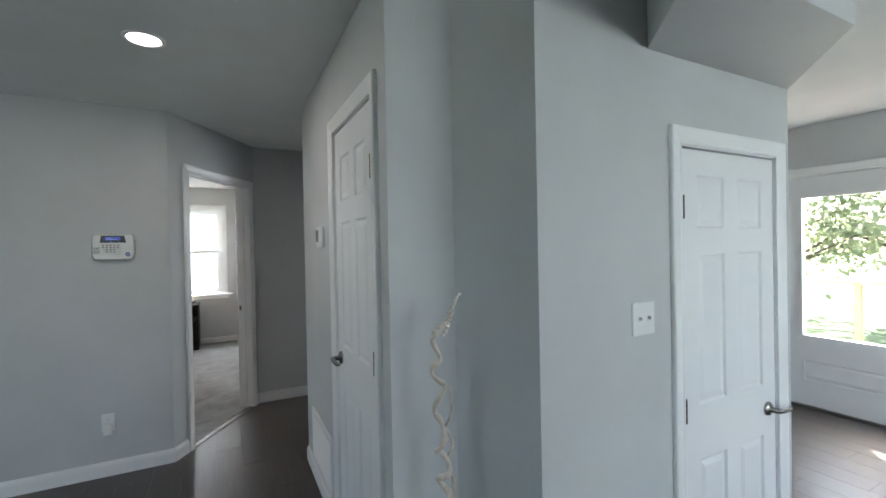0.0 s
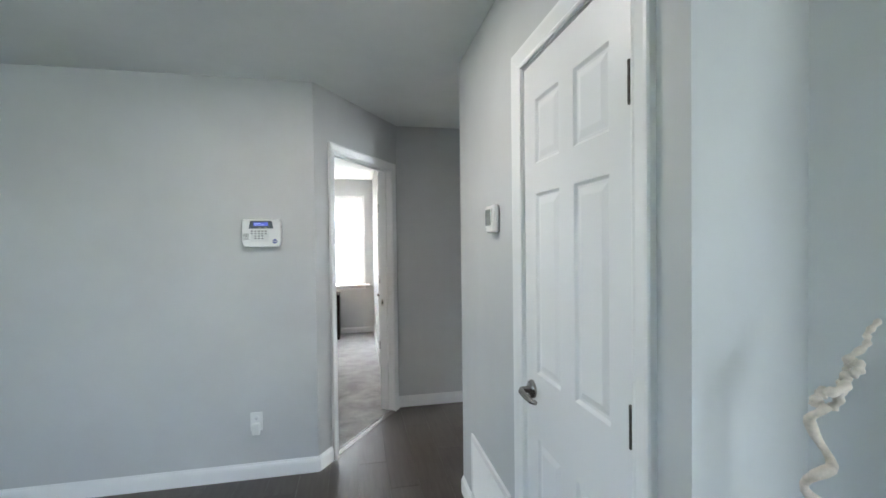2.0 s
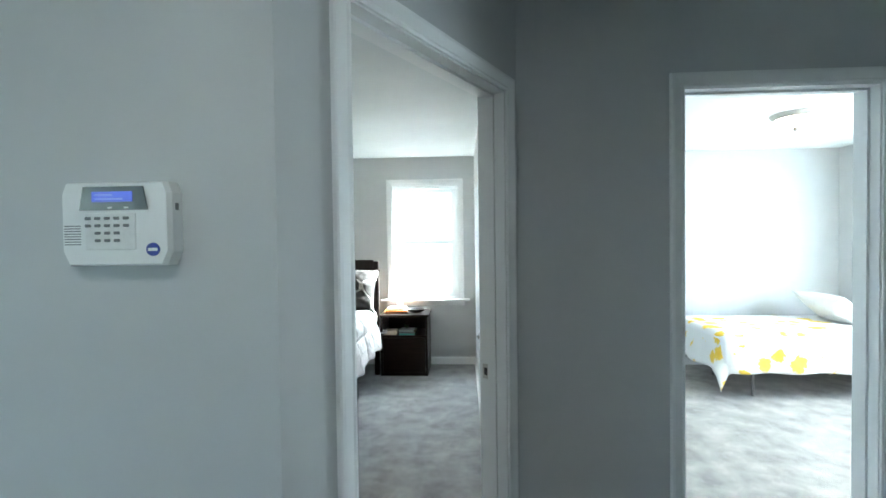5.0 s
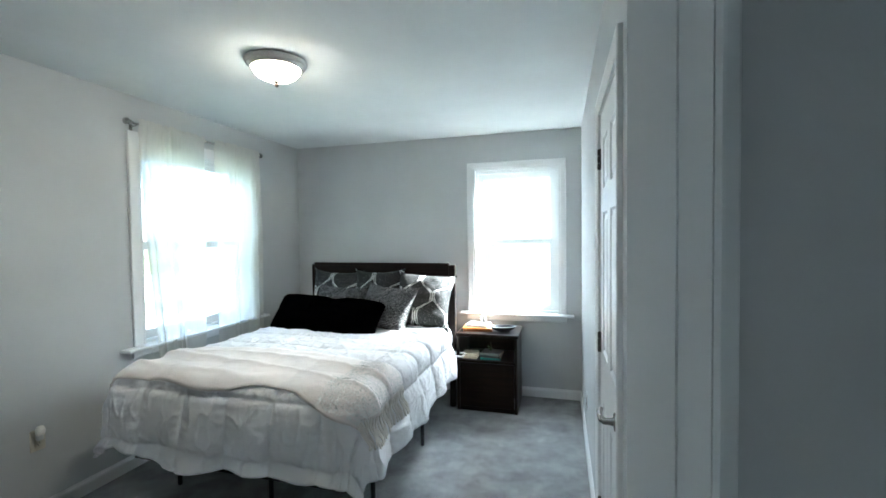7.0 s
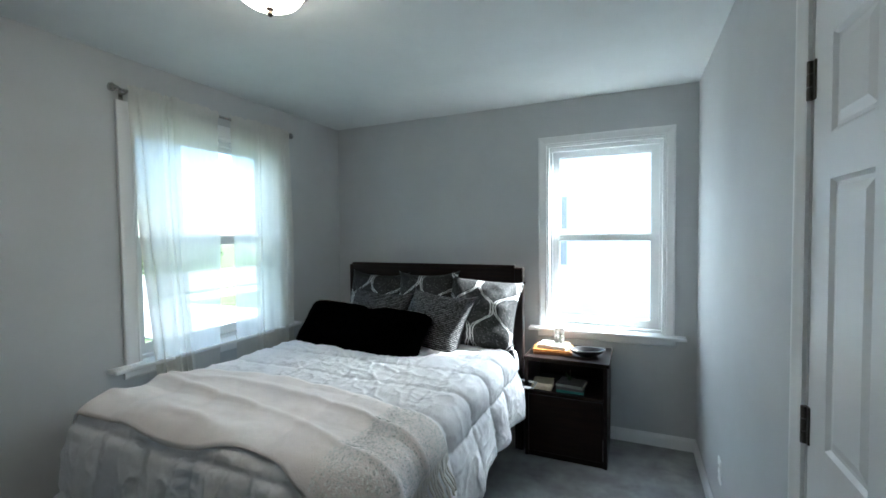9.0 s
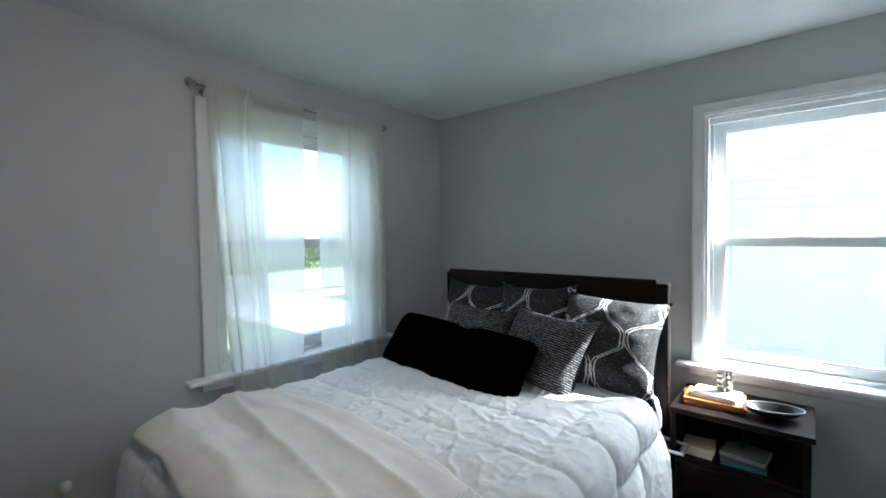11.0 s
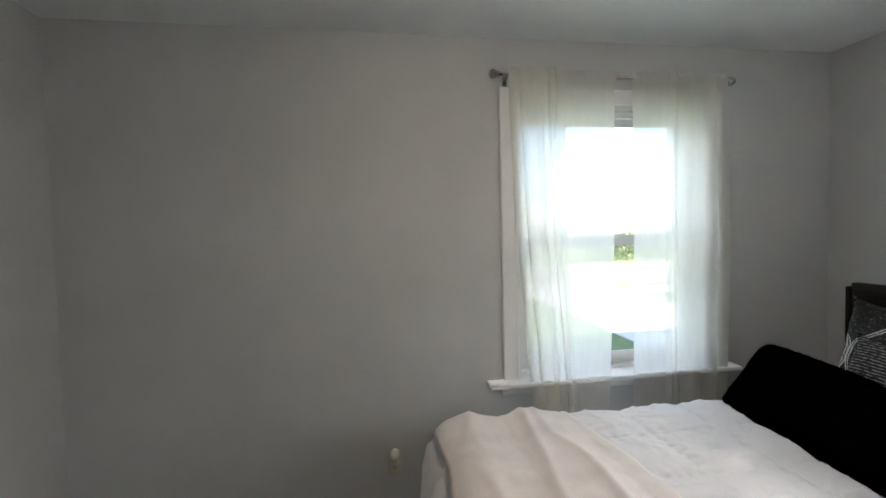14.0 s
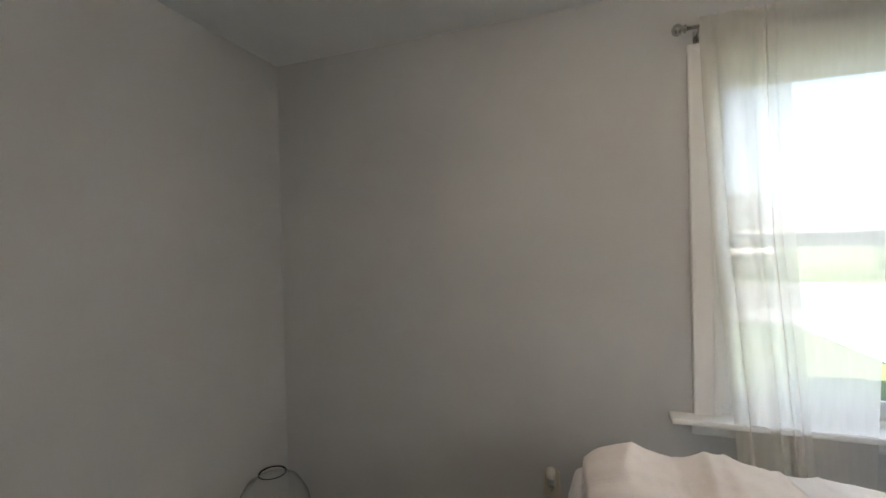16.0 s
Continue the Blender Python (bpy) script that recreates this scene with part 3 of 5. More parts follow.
ob = outlet("wall_outlet", (0.062, HALL_Y, 0.350), 0, "white wall outlet with a small plug-in night-light below keypad")
part("plug_in", boxes((-0.024, 0.024, -0.034, -0.008, -0.075, -0.005), bevel=0.007, segments=2), M_PLATE, ob, "white plug-in air freshener")
ob = outlet("wall_outlet", (XW, 2.874, 0.435), 90, "ivory wall outlet with a plug-in night-light", M_IVORY)
bm = boxes((-0.016, 0.016, -0.030, -0.008, 0.000, 0.030), bevel=0.005)
part("night_light_base", bm, M_PLATE, ob)
bm = lathe(bmesh.new(), [(0.004, 0.028), (0.019, 0.034), (0.022, 0.055), (0.016, 0.074), (0.004, 0.080)], 18, "z", (0, -0.026, 0))
part("night_light_shade", bm, plain("frosted_shade", (0.88, 0.86, 0.80), 0.3), ob, "milky night-light shade", True)
outlet("wall_outlet", (XE, 4.42, 0.33), -90, "white wall outlet beside the closet door")


def switch_plate(at, turn, gangs, label):
    ob = thing("light_switch", label, "switch", "", "", at, turn)
    w = 0.035 + 0.023 * (gangs - 1)
    part("cover_plate", boxes((-w, w, -0.006, 0, -0.060, 0.060), bevel=0.0025), M_PLATE, ob)
    for g in range(gangs):
        x = (g - (gangs - 1) / 2) * 0.046
        part("toggle_slot", boxes((x - 0.006, x + 0.006, -0.0072, -0.005, -0.014, 0.014)), M_PLATE, ob)
        bm = boxes((x - 0.0045, x + 0.0045, -0.020, -0.006, -0.004, 0.008), bevel=0.0015)
        part("toggle", bm, M_PLATE, ob)
    return ob


switch_plate((2.092, CLOSET_Y, 1.195), 0, 2, "white double light switch beside the low door")
switch_plate((XE, 2.292, 1.250), -90, 1, "white light switch inside the bedroom door")

# thermostat on the closet wall
ob = thing("thermostat", "small white thermostat with a grey display", "thermostat", "", "", (STEM_X, 0.100, 1.530), -90)
part("case", boxes((-0.058, 0.058, -0.026, 0, -0.058, 0.058), bevel=0.010, segments=3), M_PLATE, ob)
part("bezel", boxes((-0.052, 0.030, -0.029, -0.025, -0.036, 0.046), bevel=0.002), M_PLATE, ob)
part("display", boxes((-0.046, 0.024, -0.0305, -0.0285, -0.028, 0.040)), plain("lcd_grey", (0.16, 0.18, 0.17), 0.2), ob, "grey liquid crystal display")

# return air grille
ob = thing("return_air_grille", "white slatted return air grille low on the wall", "vent", "", "", (STEM_X, 0.50, 0.0), -90)
V0, V1, VZ0, VZ1 = 0.0, 0.56, 0.115, 0.435
part("frame", boxes((V0, V0 + 0.03, -0.012, 0, VZ0, VZ1), (V1 - 0.03, V1, -0.012, 0, VZ0, VZ1), (V0 + 0.03, V1 - 0.03, -0.012, 0, VZ0, VZ0 + 0.03), (V0 + 0.03, V1 - 0.03, -0.012, 0, VZ1 - 0.03, VZ1)), M_TRIM, ob)
# dark sheet in place of the shade behind the slats
part("shade_backing", boxes((V0 + 0.03, V1 - 0.03, -0.003, -0.001, VZ0 + 0.03, VZ1 - 0.03)), M_DARK, ob)
for k in range(18):
    z = VZ0 + 0.036 + k * 0.0143
    bm = bmesh.new()
    box(bm, V0 + 0.03, V1 - 0.03, -0.001, 0.001, -0.0085, 0.0085)
    s = part("slat", bm, M_TRIM, ob)
    s.matrix_basis = pose(0, -0.0075, z + 0.006, -38)

# alarm keypad
ob = thing("alarm_keypad", "white alarm keypad with a blue display and a round badge", "keypad", "", "", (0.118, HALL_Y, 1.501))
ob.scale = (1.05, 1.0, 1.0)
bm = bmesh.new()
front = [(-0.106, 0.062), (-0.098, 0.084), (0.098, 0.084), (0.106, 0.062), (0.106, -0.055), (0.094, -0.082), (-0.094, -0.082), (-0.106, -0.055)]
lo = [bm.verts.new((x * 1.0, -0.0005, z)) for x, z in front]
mi = [bm.verts.new((x * 1.0, -0.030, z)) for x, z in front]
hi = [bm.verts.new((x * 0.955, -0.040, z * 0.955)) for x, z in front]
for a, b in ((lo, mi), (mi, hi)):
    for i in range(8):
        bm.faces.new((a[i], a[(i + 1) % 8], b[(i + 1) % 8], b[i]))
bm.faces.new(hi)
bm.faces.new(lo[::-1])
part("case", bm, M_PLATE, ob)
bm = bmesh.new()
vs = [bm.verts.new(p) for p in ((-0.066, -0.0405, 0.028), (0.066, -0.0405, 0.028), (0.058, -0.0405, 0.074), (-0.058, -0.0405, 0.074))]
bm.faces.new(vs)
vs2 = [bm.verts.new((v.co.x, -0.043, v.co.z)) for v in vs]
bm.faces.new(vs2)
for i in range(4):
    bm.faces.new((vs[i], vs[(i + 1) % 4], vs2[(i + 1) % 4], vs2[i]))
bez = part("display_bezel", bm, plain("slate_plastic", (0.10, 0.12, 0.13), 0.25), ob, "slate grey display surround")
M_LCD, nt_, b_ = material("blue_lcd")
b_.inputs["Base Color"].default_value = (0.10, 0.14, 0.55, 1)
b_.inputs["Emission Color"].default_value = (0.16, 0.22, 0.85, 1)
b_.inputs["Emission Strength"].default_value = 0.03
part("display", boxes((-0.040, 0.038, -0.0445, -0.0425, 0.044, 0.064)), M_LCD, bez, "lit blue display")
part("display_text", boxes((-0.034, 0.000, -0.0452, -0.0444, 0.056, 0.059), (-0.034, 0.020, -0.0452, -0.0444, 0.048, 0.051)), plain("pale_blue", (0.5, 0.6, 0.9), 0.4), bez)
for x in (-0.010, 0.022):
    part("indicator", boxes((x, x + 0.008, -0.0440, -0.0428, 0.031, 0.034)), M_PLATE, bez)
part("key_field", boxes((-0.056, 0.042, -0.0425, -0.0395, -0.050, 0.022), bevel=0.001), plain("pad_white", (0.70, 0.71, 0.70), 0.4), ob)
M_KEY = plain("grey_key", (0.16, 0.17, 0.17), 0.5)
for r in range(4):
    for c in range(5 if r < 2 else 3):
        x = -0.049 + (c + (0 if r < 2 else 1)) * 0.0185
        z = 0.012 - r * 0.0145
        part("key", boxes((x - 0.0055, x + 0.0055, -0.0455, -0.042, z - 0.003, z + 0.003), bevel=0.001), M_KEY, ob)
for k in range(8):
    part("speaker_slot", boxes((-0.098, -0.066, -0.0412, -0.0395, -0.040 + k * 0.0052, -0.038 + k * 0.0052)), M_KEY, ob)
bm = lathe(bmesh.new(), [(0.013, -0.0395), (0.013, -0.0415)], 28, "y", (0.074, 0, -0.050))
badge = part("badge", bm, plain("badge_blue", (0.01, 0.03, 0.28), 0.35), ob, "round dark blue badge")
part("badge_mark", boxes((0.065, 0.083, -0.0422, -0.0414, -0.053, -0.047)), M_PLATE, badge)
part("side_tamper", boxes((0.1045, 0.1065, -0.022, -0.012, 0.028, 0.042)), M_KEY, ob)

# recessed ceiling light in the hall
M_LENS, nt_, b_ = material("lit_lens")
b_.inputs["Emission Color"].default_value = (1.0, 0.97, 0.93, 1)
b_.inputs["Emission Strength"].default_value = 0.9
ob = thing("recessed_light", "lit round recessed light with a white trim ring", "ceiling light", "", "", (0.457, -0.005, H))
part("trim_ring", lathe(bmesh.new(), [(0.066, 0.0), (0.086, 0.0), (0.085, -0.004), (0.072, -0.007), (0.066, -0.004)], 40, "z", closed=True), M_TRIM, ob, "", True)
part("lens", lathe(bmesh.new(), [(0.0655, -0.001), (0.0655, -0.0035)], 40), M_LENS, ob, "glowing white lens")
ld = bpy.data.lights.new("recessed_bulb", "AREA")
ld.shape, ld.size, ld.energy, ld.color = "DISK", 0.14, 0.55, (1.0, 0.94, 0.86)
lo_ = new("recessed_bulb", ld)
lo_.matrix_world = look((0.457, -0.005, H - 0.012), (0.457, -0.0051, 0.0))


def flush_light(at, label, glow, k=1.0):
    """A flush ceiling light: stepped nickel pan, glowing opal bowl, finial; k scales it."""
    ob = thing("ceiling_light", label, "ceiling light", "flush ceiling lights", "", at)
    ob.scale = (k, k, 1.0)
    part("pan", lathe(bmesh.new(), [(0.100, 0.0), (0.166, -0.001), (0.170, -0.006), (0.168, -0.012), (0.158, -0.016), (0.160, -0.024), (0.154, -0.030), (0.144, -0.034), (0.141, -0.042), (0.134, -0.044), (0.132, -0.036), (0.125, -0.016), (0.100, -0.004)], 48, "z", closed=True), M_NICKEL, ob, "brushed nickel pan", True)
    prof = [(0.131, -0.038)] + [(0.131 * math.cos(a), -0.036 - 0.068 * math.sin(a)) for a in (0.15, 0.35, 0.55, 0.8, 1.05, 1.3, 1.48)]
    m, nt, b = material("opal_glass")
    b.inputs["Base Color"].default_value = (0.85, 0.82, 0.76, 1)
    b.inputs["Roughness"].default_value = 0.2
    b.inputs["Emission Color"].default_value = (1.0, 0.82, 0.62, 1)
    b.inputs["Emission Strength"].default_value = glow
    part("glass_bowl", lathe(bmesh.new(), prof, 48), m, ob, "glowing opal glass bowl", True)
    part("finial", lathe(bmesh.new(), [(0.004, -0.100), (0.015, -0.104), (0.016, -0.109), (0.007, -0.115), (0.012, -0.122), (0.010, -0.131), (0.002, -0.137)], 18), plain("dark_bronze", (0.06, 0.045, 0.035), 0.35, 0.8), ob, "small dark finial", True)
    return ob


flush_light((-0.705, 3.285, H), "lit flush ceiling light, nickel rim and opal bowl", 6.0, 0.94)
flush_light((3.47, 3.86, H), "lit flush ceiling light in the guest bedroom", 4.0)


# ---- fabrics ----
def fabric(name, color, rough=0.9, weave=900.0, spread=0.06, sheen=0.2, relief=0.4, folds=0.0):
    m, nt, b = material(name)
    v = coords(nt)
    c = noise_tex(nt, v, 6.0, 5)
    nt.links.new(ramp(nt, c, [(0.3, shade(color, 1 - spread)), (0.7, shade(color, 1 + spread))]), b.inputs["Base Color"])
    b.inputs["Roughness"].default_value = rough
    b.inputs["Sheen Weight"].default_value = sheen
    fine = noise_tex(nt, v, weave, 2)
    if folds:
        mixn = nt.nodes.new("ShaderNodeMath")
        mixn.operation = "MULTIPLY_ADD"
        nt.links.new(noise_tex(nt, v, 14.0, 6, 0.6), mixn.inputs[0])
        mixn.inputs[1].default_value = folds
        nt.links.new(fine, mixn.inputs[2])
        fine = mixn.outputs[0]
    bump(nt, b, fine, relief, 0.0025)
    return m


M_DUVET = fabric("white_cotton", (0.85, 0.84, 0.86), 0.85, 500, 0.02, 0.1, 0.6, 6.0)
M_SHEET = fabric("white_sheet", (0.82, 0.82, 0.82), 0.9, 700, 0.02)
M_THROW = fabric("cream_throw", (0.85, 0.79, 0.77), 0.95, 260, 0.05, 0.35, 0.5, 2.0)
M_FRINGE = fabric("cream_fringe", (0.82, 0.78, 0.73), 0.9, 300, 0.05)
M_FUR = fabric("black_fur", (0.001, 0.001, 0.0012), 1.0, 320, 0.3, 0.0, 1.0)
M_FUR.node_tree.nodes["Principled BSDF"].inputs["Specular IOR Level"].default_value = 0.0


def math_node(nt, op, a, b=None, clamp=False):
    n = nt.nodes.new("ShaderNodeMath")
    n.operation, n.use_clamp = op, clamp
    for k, v in enumerate((a, b)):
        if v is None:
            continue
        if isinstance(v, (int, float)):
            n.inputs[k].default_value = v
        else:
            nt.links.new(v, n.inputs[k])
    return n.outputs[0]


def ogee_fabric():
    """Woven charcoal ground with pairs of pale ogee ribbons."""
    m, nt, b = material("ogee_fabric")
    tc = nt.nodes.new("ShaderNodeTexCoord")
    sep = nt.nodes.new("ShaderNodeSeparateXYZ")
    nt.links.new(tc.outputs["Object"], sep.inputs[0])
    warp = math_node(nt, "MULTIPLY", math_node(nt, "SUBTRACT", noise_tex(nt, coords(nt), 5.0, 2), 0.5), 0.07)
    x, z = math_node(nt, "ADD", sep.outputs[0], warp), math_node(nt, "ADD", sep.outputs[2], warp)
    c = math_node(nt, "COSINE", math_node(nt, "MULTIPLY", z, 2 * math.pi / 0.34))
    full = math_node(nt, "SUBTRACT", 1.5, math_node(nt, "MULTIPLY", math_node(nt, "MULTIPLY", c, c), 0.5))
    wave = math_node(nt, "MULTIPLY", math_node(nt, "MULTIPLY", c, full), 0.058)
    side = math_node(nt, "PINGPONG", math_node(nt, "ADD", x, 9.75), 0.135)
    d = math_node(nt, "ABSOLUTE", math_node(nt, "SUBTRACT", math_node(nt, "SUBTRACT", side, 0.0675), wave))
    v = coords(nt, (70, 70, 150))
    thread = noise_tex(nt, v, 1.0, 4, 0.7)
    dd = math_node(nt, "ADD", d, math_node(nt, "MULTIPLY", math_node(nt, "SUBTRACT", thread, 0.5), 0.022))
    line = ramp(nt, math_node(nt, "MULTIPLY", dd, 30.0), [(0.0, (0, 0, 0)), (0.11, (0, 0, 0)), (0.13, (0.9, 0.9, 0.9)), (0.31, (0.85, 0.85, 0.85)), (0.34, (0, 0, 0))])
    ground = ramp(nt, thread, [(0.46, (0.003, 0.003, 0.0027)), (0.54, (0.008, 0.0078, 0.007)), (0.61, (0.05, 0.048, 0.044)), (0.70, (0.30, 0.29, 0.28))])
    mix = nt.nodes.new("ShaderNodeMix")
    mix.data_type = "RGBA"
    nt.links.new(line, mix.inputs[0])
    nt.links.new(ground, mix.inputs[6])
    mix.inputs[7].default_value = (0.70, 0.69, 0.66, 1)
    nt.links.new(mix.outputs[2], b.inputs["Base Color"])
    b.inputs["Roughness"].default_value = 0.7
    bump(nt, b, thread, 0.6, 0.003)
    return m


def knit_fabric():
    """Dark ribbed knit with short pale stitches."""
    m, nt, b = material("dark_knit")
    w = nt.nodes.new("ShaderNodeTexWave")
    w.bands_direction = "Z"
    w.inputs["Scale"].default_value, w.inputs["Distortion"].default_value = 28.0, 2.5
    w.inputs["Detail"].default_value, w.inputs["Detail Scale"].default_value = 2.0, 6.0
    nt.links.new(coords(nt), w.inputs["Vector"])
    br = noise_tex(nt, coords(nt, (60, 60, 160)), 1.0, 2)
    f = math_node(nt, "MULTIPLY", w.outputs["Fac"], br)
    nt.links.new(ramp(nt, f, [(0.20, (0.004, 0.0038, 0.0038)), (0.36, (0.018, 0.017, 0.017)), (0.50, (0.26, 0.25, 0.245))]), b.inputs["Base Color"])
    b.inputs["Roughness"].default_value = 0.75
    bump(nt, b, f, 0.9, 0.006)
    return m


M_OGEE, M_KNIT = ogee_fabric(), knit_fabric()


def cushion_mesh(w, h, depth, n=22, seed=0, ears=0.010, soft=0.0):
    """A stuffed cushion: local x across, z up, y through; corners drawn out to ears."""
    bm = bmesh.new()
    rng = random.Random(seed)
    off = Vector((rng.random() * 50, rng.random() * 50, 0))

    def spot(i, j, side):
        u, v = 2 * i / n - 1, 2 * j / n - 1
        pinch = 1 - 0.085 * (1 - abs(v) ** 2.0) * abs(u) ** 1.5
        pinch_v = 1 - 0.085 * (1 - abs(u) ** 2.0) * abs(v) ** 1.5
        t = (max(0.0, 1 - abs(u) ** 3.0) * max(0.0, 1 - abs(v) ** 3.0)) ** 0.5
        if 0 < i < n and 0 < j < n and not soft:
            t = max(t, 0.22 * (abs(u) * abs(v)) ** 3)
        wob = noise.noise(Vector((u * 1.6, v * 1.6, side)) + off) * 0.10 + noise.noise(Vector((u * 4, v * 4, side)) + off) * 0.09 + noise.noise(Vector((u * 9, v * 9, side)) + off) * 0.04
        ear = ears * (abs(u) * abs(v)) ** 5
        r = 1 - (soft + (0.02 if ears else 0.095)) * (abs(u) * abs(v)) ** 6
        return Vector((r * u * (w / 2 * pinch + ear), side * depth / 2 * t * (1 + wob), r * v * (h / 2 * pinch_v + ear)))

    rim = {}
    for side in (-1, 1):
        grid = {}
        for i in range(n + 1):
            for j in range(n + 1):
                if i in (0, n) or j in (0, n):
                    if (i, j) not in rim:
                        rim[i, j] = bm.verts.new(spot(i, j, 1))
                    grid[i, j] = rim[i, j]
                else:
                    grid[i, j] = bm.verts.new(spot(i, j, side))
        for i in range(n):
            for j in range(n):
                bm.faces.new((grid[i, j], grid[i + 1, j], grid[i + 1, j + 1], grid[i, j + 1]))
    return bm


def cushion(name, label, mat, at, turn, lean, roll, w, h, depth, seed, soft=0.0):
    """Stands on its lower edge at a place; lean tips its top towards +y."""
    bm = cushion_mesh(w, h, depth, 24, seed, 0.024 if soft == 0 else 0.0, soft)
    ob = new(name, mesh_of(name, bm, mat, True))
    ob.matrix_basis = Matrix.Translation(at) @ pose(0, 0, 0, 0, 0, turn) @ pose(0, 0, 0, -lean, 0, 0) @ pose(0, 0, 0, 0, roll, 0) @ Matrix.Translation((0, 0, h / 2))
    return tagged(ob, label, "cushion", "cushions on the bed")


# ---- bed ----
TOP = 0.740
FX0, FX1, FY0, FY1, RAD = -1.54, -0.215, 3.10, 4.98, 0.075


def drape(sx, sy, lift=0.0):
    """Where a point of a flat sheet comes to lie when it is laid over the mattress; also the way out from the cloth."""
    ox = sx - FX1 if sx > FX1 else (sx - FX0 if sx < FX0 else 0.0)
    oy = sy - FY0 if sy < FY0 else 0.0
    h = math.hypot(ox, oy)
    bx, by = min(max(sx, FX0), FX1), max(sy, FY0)
    if h < 1e-6:
        return Vector((bx, by, TOP + lift)), Vector((0, 0, 1))
    ux, uy = ox / h, oy / h
    d = (ox ** 4 + oy ** 4) ** 0.25           # the corners hang no lower than the sides
    a = min(d / RAD, math.pi / 2)
    down = max(0.0, d - RAD * math.pi / 2)
    out = RAD * math.sin(a) + down * 0.17
    n = Vector((ux * math.sin(a), uy * math.sin(a), math.cos(a)))
    p = Vector((bx + ux * out, by + uy * out, TOP - RAD * (1 - math.cos(a)) - down * 0.985))
    return p + n * lift, n


def puff(sx, sy, detail=1.0):
    """Height of the quilted filling over the sheet."""
    cell = 0.262
    fx, fy = (sx + 5.02) / cell % 1.0, (sy + 5.1) / cell % 1.0
    q = (1 - abs(2 * fx - 1) ** 3.0) * (1 - abs(2 * fy - 1) ** 3.0)
    big = noise.noise(Vector((sx * 2.1, sy * 2.1, 3.0)))
    ridge = 1 - abs(noise.noise(Vector((sx * 3.2 + sy * 1.4, sy * 4.2 - sx, 7.7))))
    ridge2 = 1 - abs(noise.noise(Vector((sx * 7.0 - sy * 2.0, sy * 7.5 + sx * 2.5, 2.2))))
    fine = noise.noise(Vector((sx * 11, sy * 11, 1.0))) + 0.5 * noise.noise(Vector((sx * 24, sy * 24, 4.0)))
    side = min(1.0, max(sx - FX1, FX0 - sx, FY0 - sy, 0.0) / 0.08)
    ex, ey = min(fx, 1 - fx) * cell, min(fy, 1 - fy) * cell
    jit = 3.0 * noise.noise(Vector((sx * 6, sy * 6, 12.0)))
    pucker = math.exp(-(ex / 0.045) ** 2) * math.sin(sy * 120 + jit * 2) + math.exp(-(ey / 0.045) ** 2) * math.sin(sx * 120 + jit * 2)
    crease = (1 - abs(noise.noise(Vector((sx * 12 + sy * 5, sy * 9 - sx * 4, 5.5))))) ** 10
    return (0.016 + 0.020 * side) * q ** 0.45 + 0.009 * big + (1 - side) * (0.006 * ridge ** 9 + 0.003 * detail * ridge2 ** 8) + detail * (0.0015 * fine + 0.0018 * pucker + 0.0062 * crease)


def duvet_at(sx, sy, lift=0.0):
    p, n = drape(sx, sy)
    ripple = 0.0
    d = max(sx - FX1, FX0 - sx, FY0 - sy, 0.0)
    if d > 0.1:
        along = sy if sx > FX1 or sx < FX0 else sx
        ripple = 0.018 * (d - 0.1) / 0.3 * math.sin(along * 17 + 2 * noise.noise(Vector((along * 3, 0, 0))))
    return p + n * (puff(sx, sy) + ripple + lift)


bed = thing("bed", "double bed with dark headboard and white quilted comforter", "bed", at=(-0.83, 4.0, 0))


def bed_part(name, bm, mat, label="", smooth=False, parent=None):
    bmesh.ops.translate(bm, verts=bm.verts, vec=(0.83, -4.0, 0))
    return part(name, bm, mat, parent or bed, label, smooth)


HX0, HX1, HY = -1.528, -0.129, 4.87
bed_part("headboard", boxes((HX0 + 0.022, HX1 - 0.055, HY - 0.004, HY + 0.030, 0.42, 1.262), bevel=0.004), M_ESPRESSO, "dark espresso wood headboard")
bed_part("headboard_rail", boxes((HX0 + 0.022, HX1 - 0.055, HY - 0.010, HY - 0.004, 1.235, 1.262), bevel=0.002), M_ESPRESSO)
for a, b in ((HX0, HX0 + 0.022), (HX1 - 0.055, HX1)):
    bed_part("headboard_post", boxes((a, b, HY - 0.015, HY + 0.045, 0.0, 1.245), bevel=0.004), M_ESPRESSO)
M_FRAME = plain("black_steel", (0.02, 0.02, 0.022), 0.4, 0.6)
bed_part("side_rail", boxes((-0.185, -0.150, 3.08, 4.86, 0.30, 0.335)), M_FRAME)
bed_part("side_rail", boxes((-1.50, -1.465, 3.08, 4.86, 0.30, 0.335)), M_FRAME)
bed_part("foot_rail", boxes((-1.50, -0.15, 3.06, 3.09, 0.30, 0.335)), M_FRAME)
for x in (-1.48, -0.83, -0.20):
    for y in (3.32, 4.14):
        bed_part("leg", tube(bmesh.new(), [(x, y, 0.008), (x, y, 0.31)], 0.013, 10), M_FRAME)
bm = bmesh.new()
tube(bm, [(-0.15, 4.83, 0.50), (-0.03, 4.81, 0.50), (-0.03, 4.70, 0.50), (-0.15, 4.70, 0.50)], 0.008, 8)
bed_part("frame_bracket", bm, plain("pale_steel", (0.5, 0.5, 0.5), 0.35, 0.9), "bent steel mattress bracket")
bed_part("box_spring", boxes((-1.49, -0.165, 3.09, 4.855, 0.335, 0.46), bevel=0.02), plain("dark_ticking", (0.05, 0.05, 0.055), 0.9))
bed_part("mattress", boxes((-1.50, -0.155, 3.08, 4.86, 0.46, 0.705), bevel=0.045, segments=3), M_SHEET, "white-sheeted mattress", True)
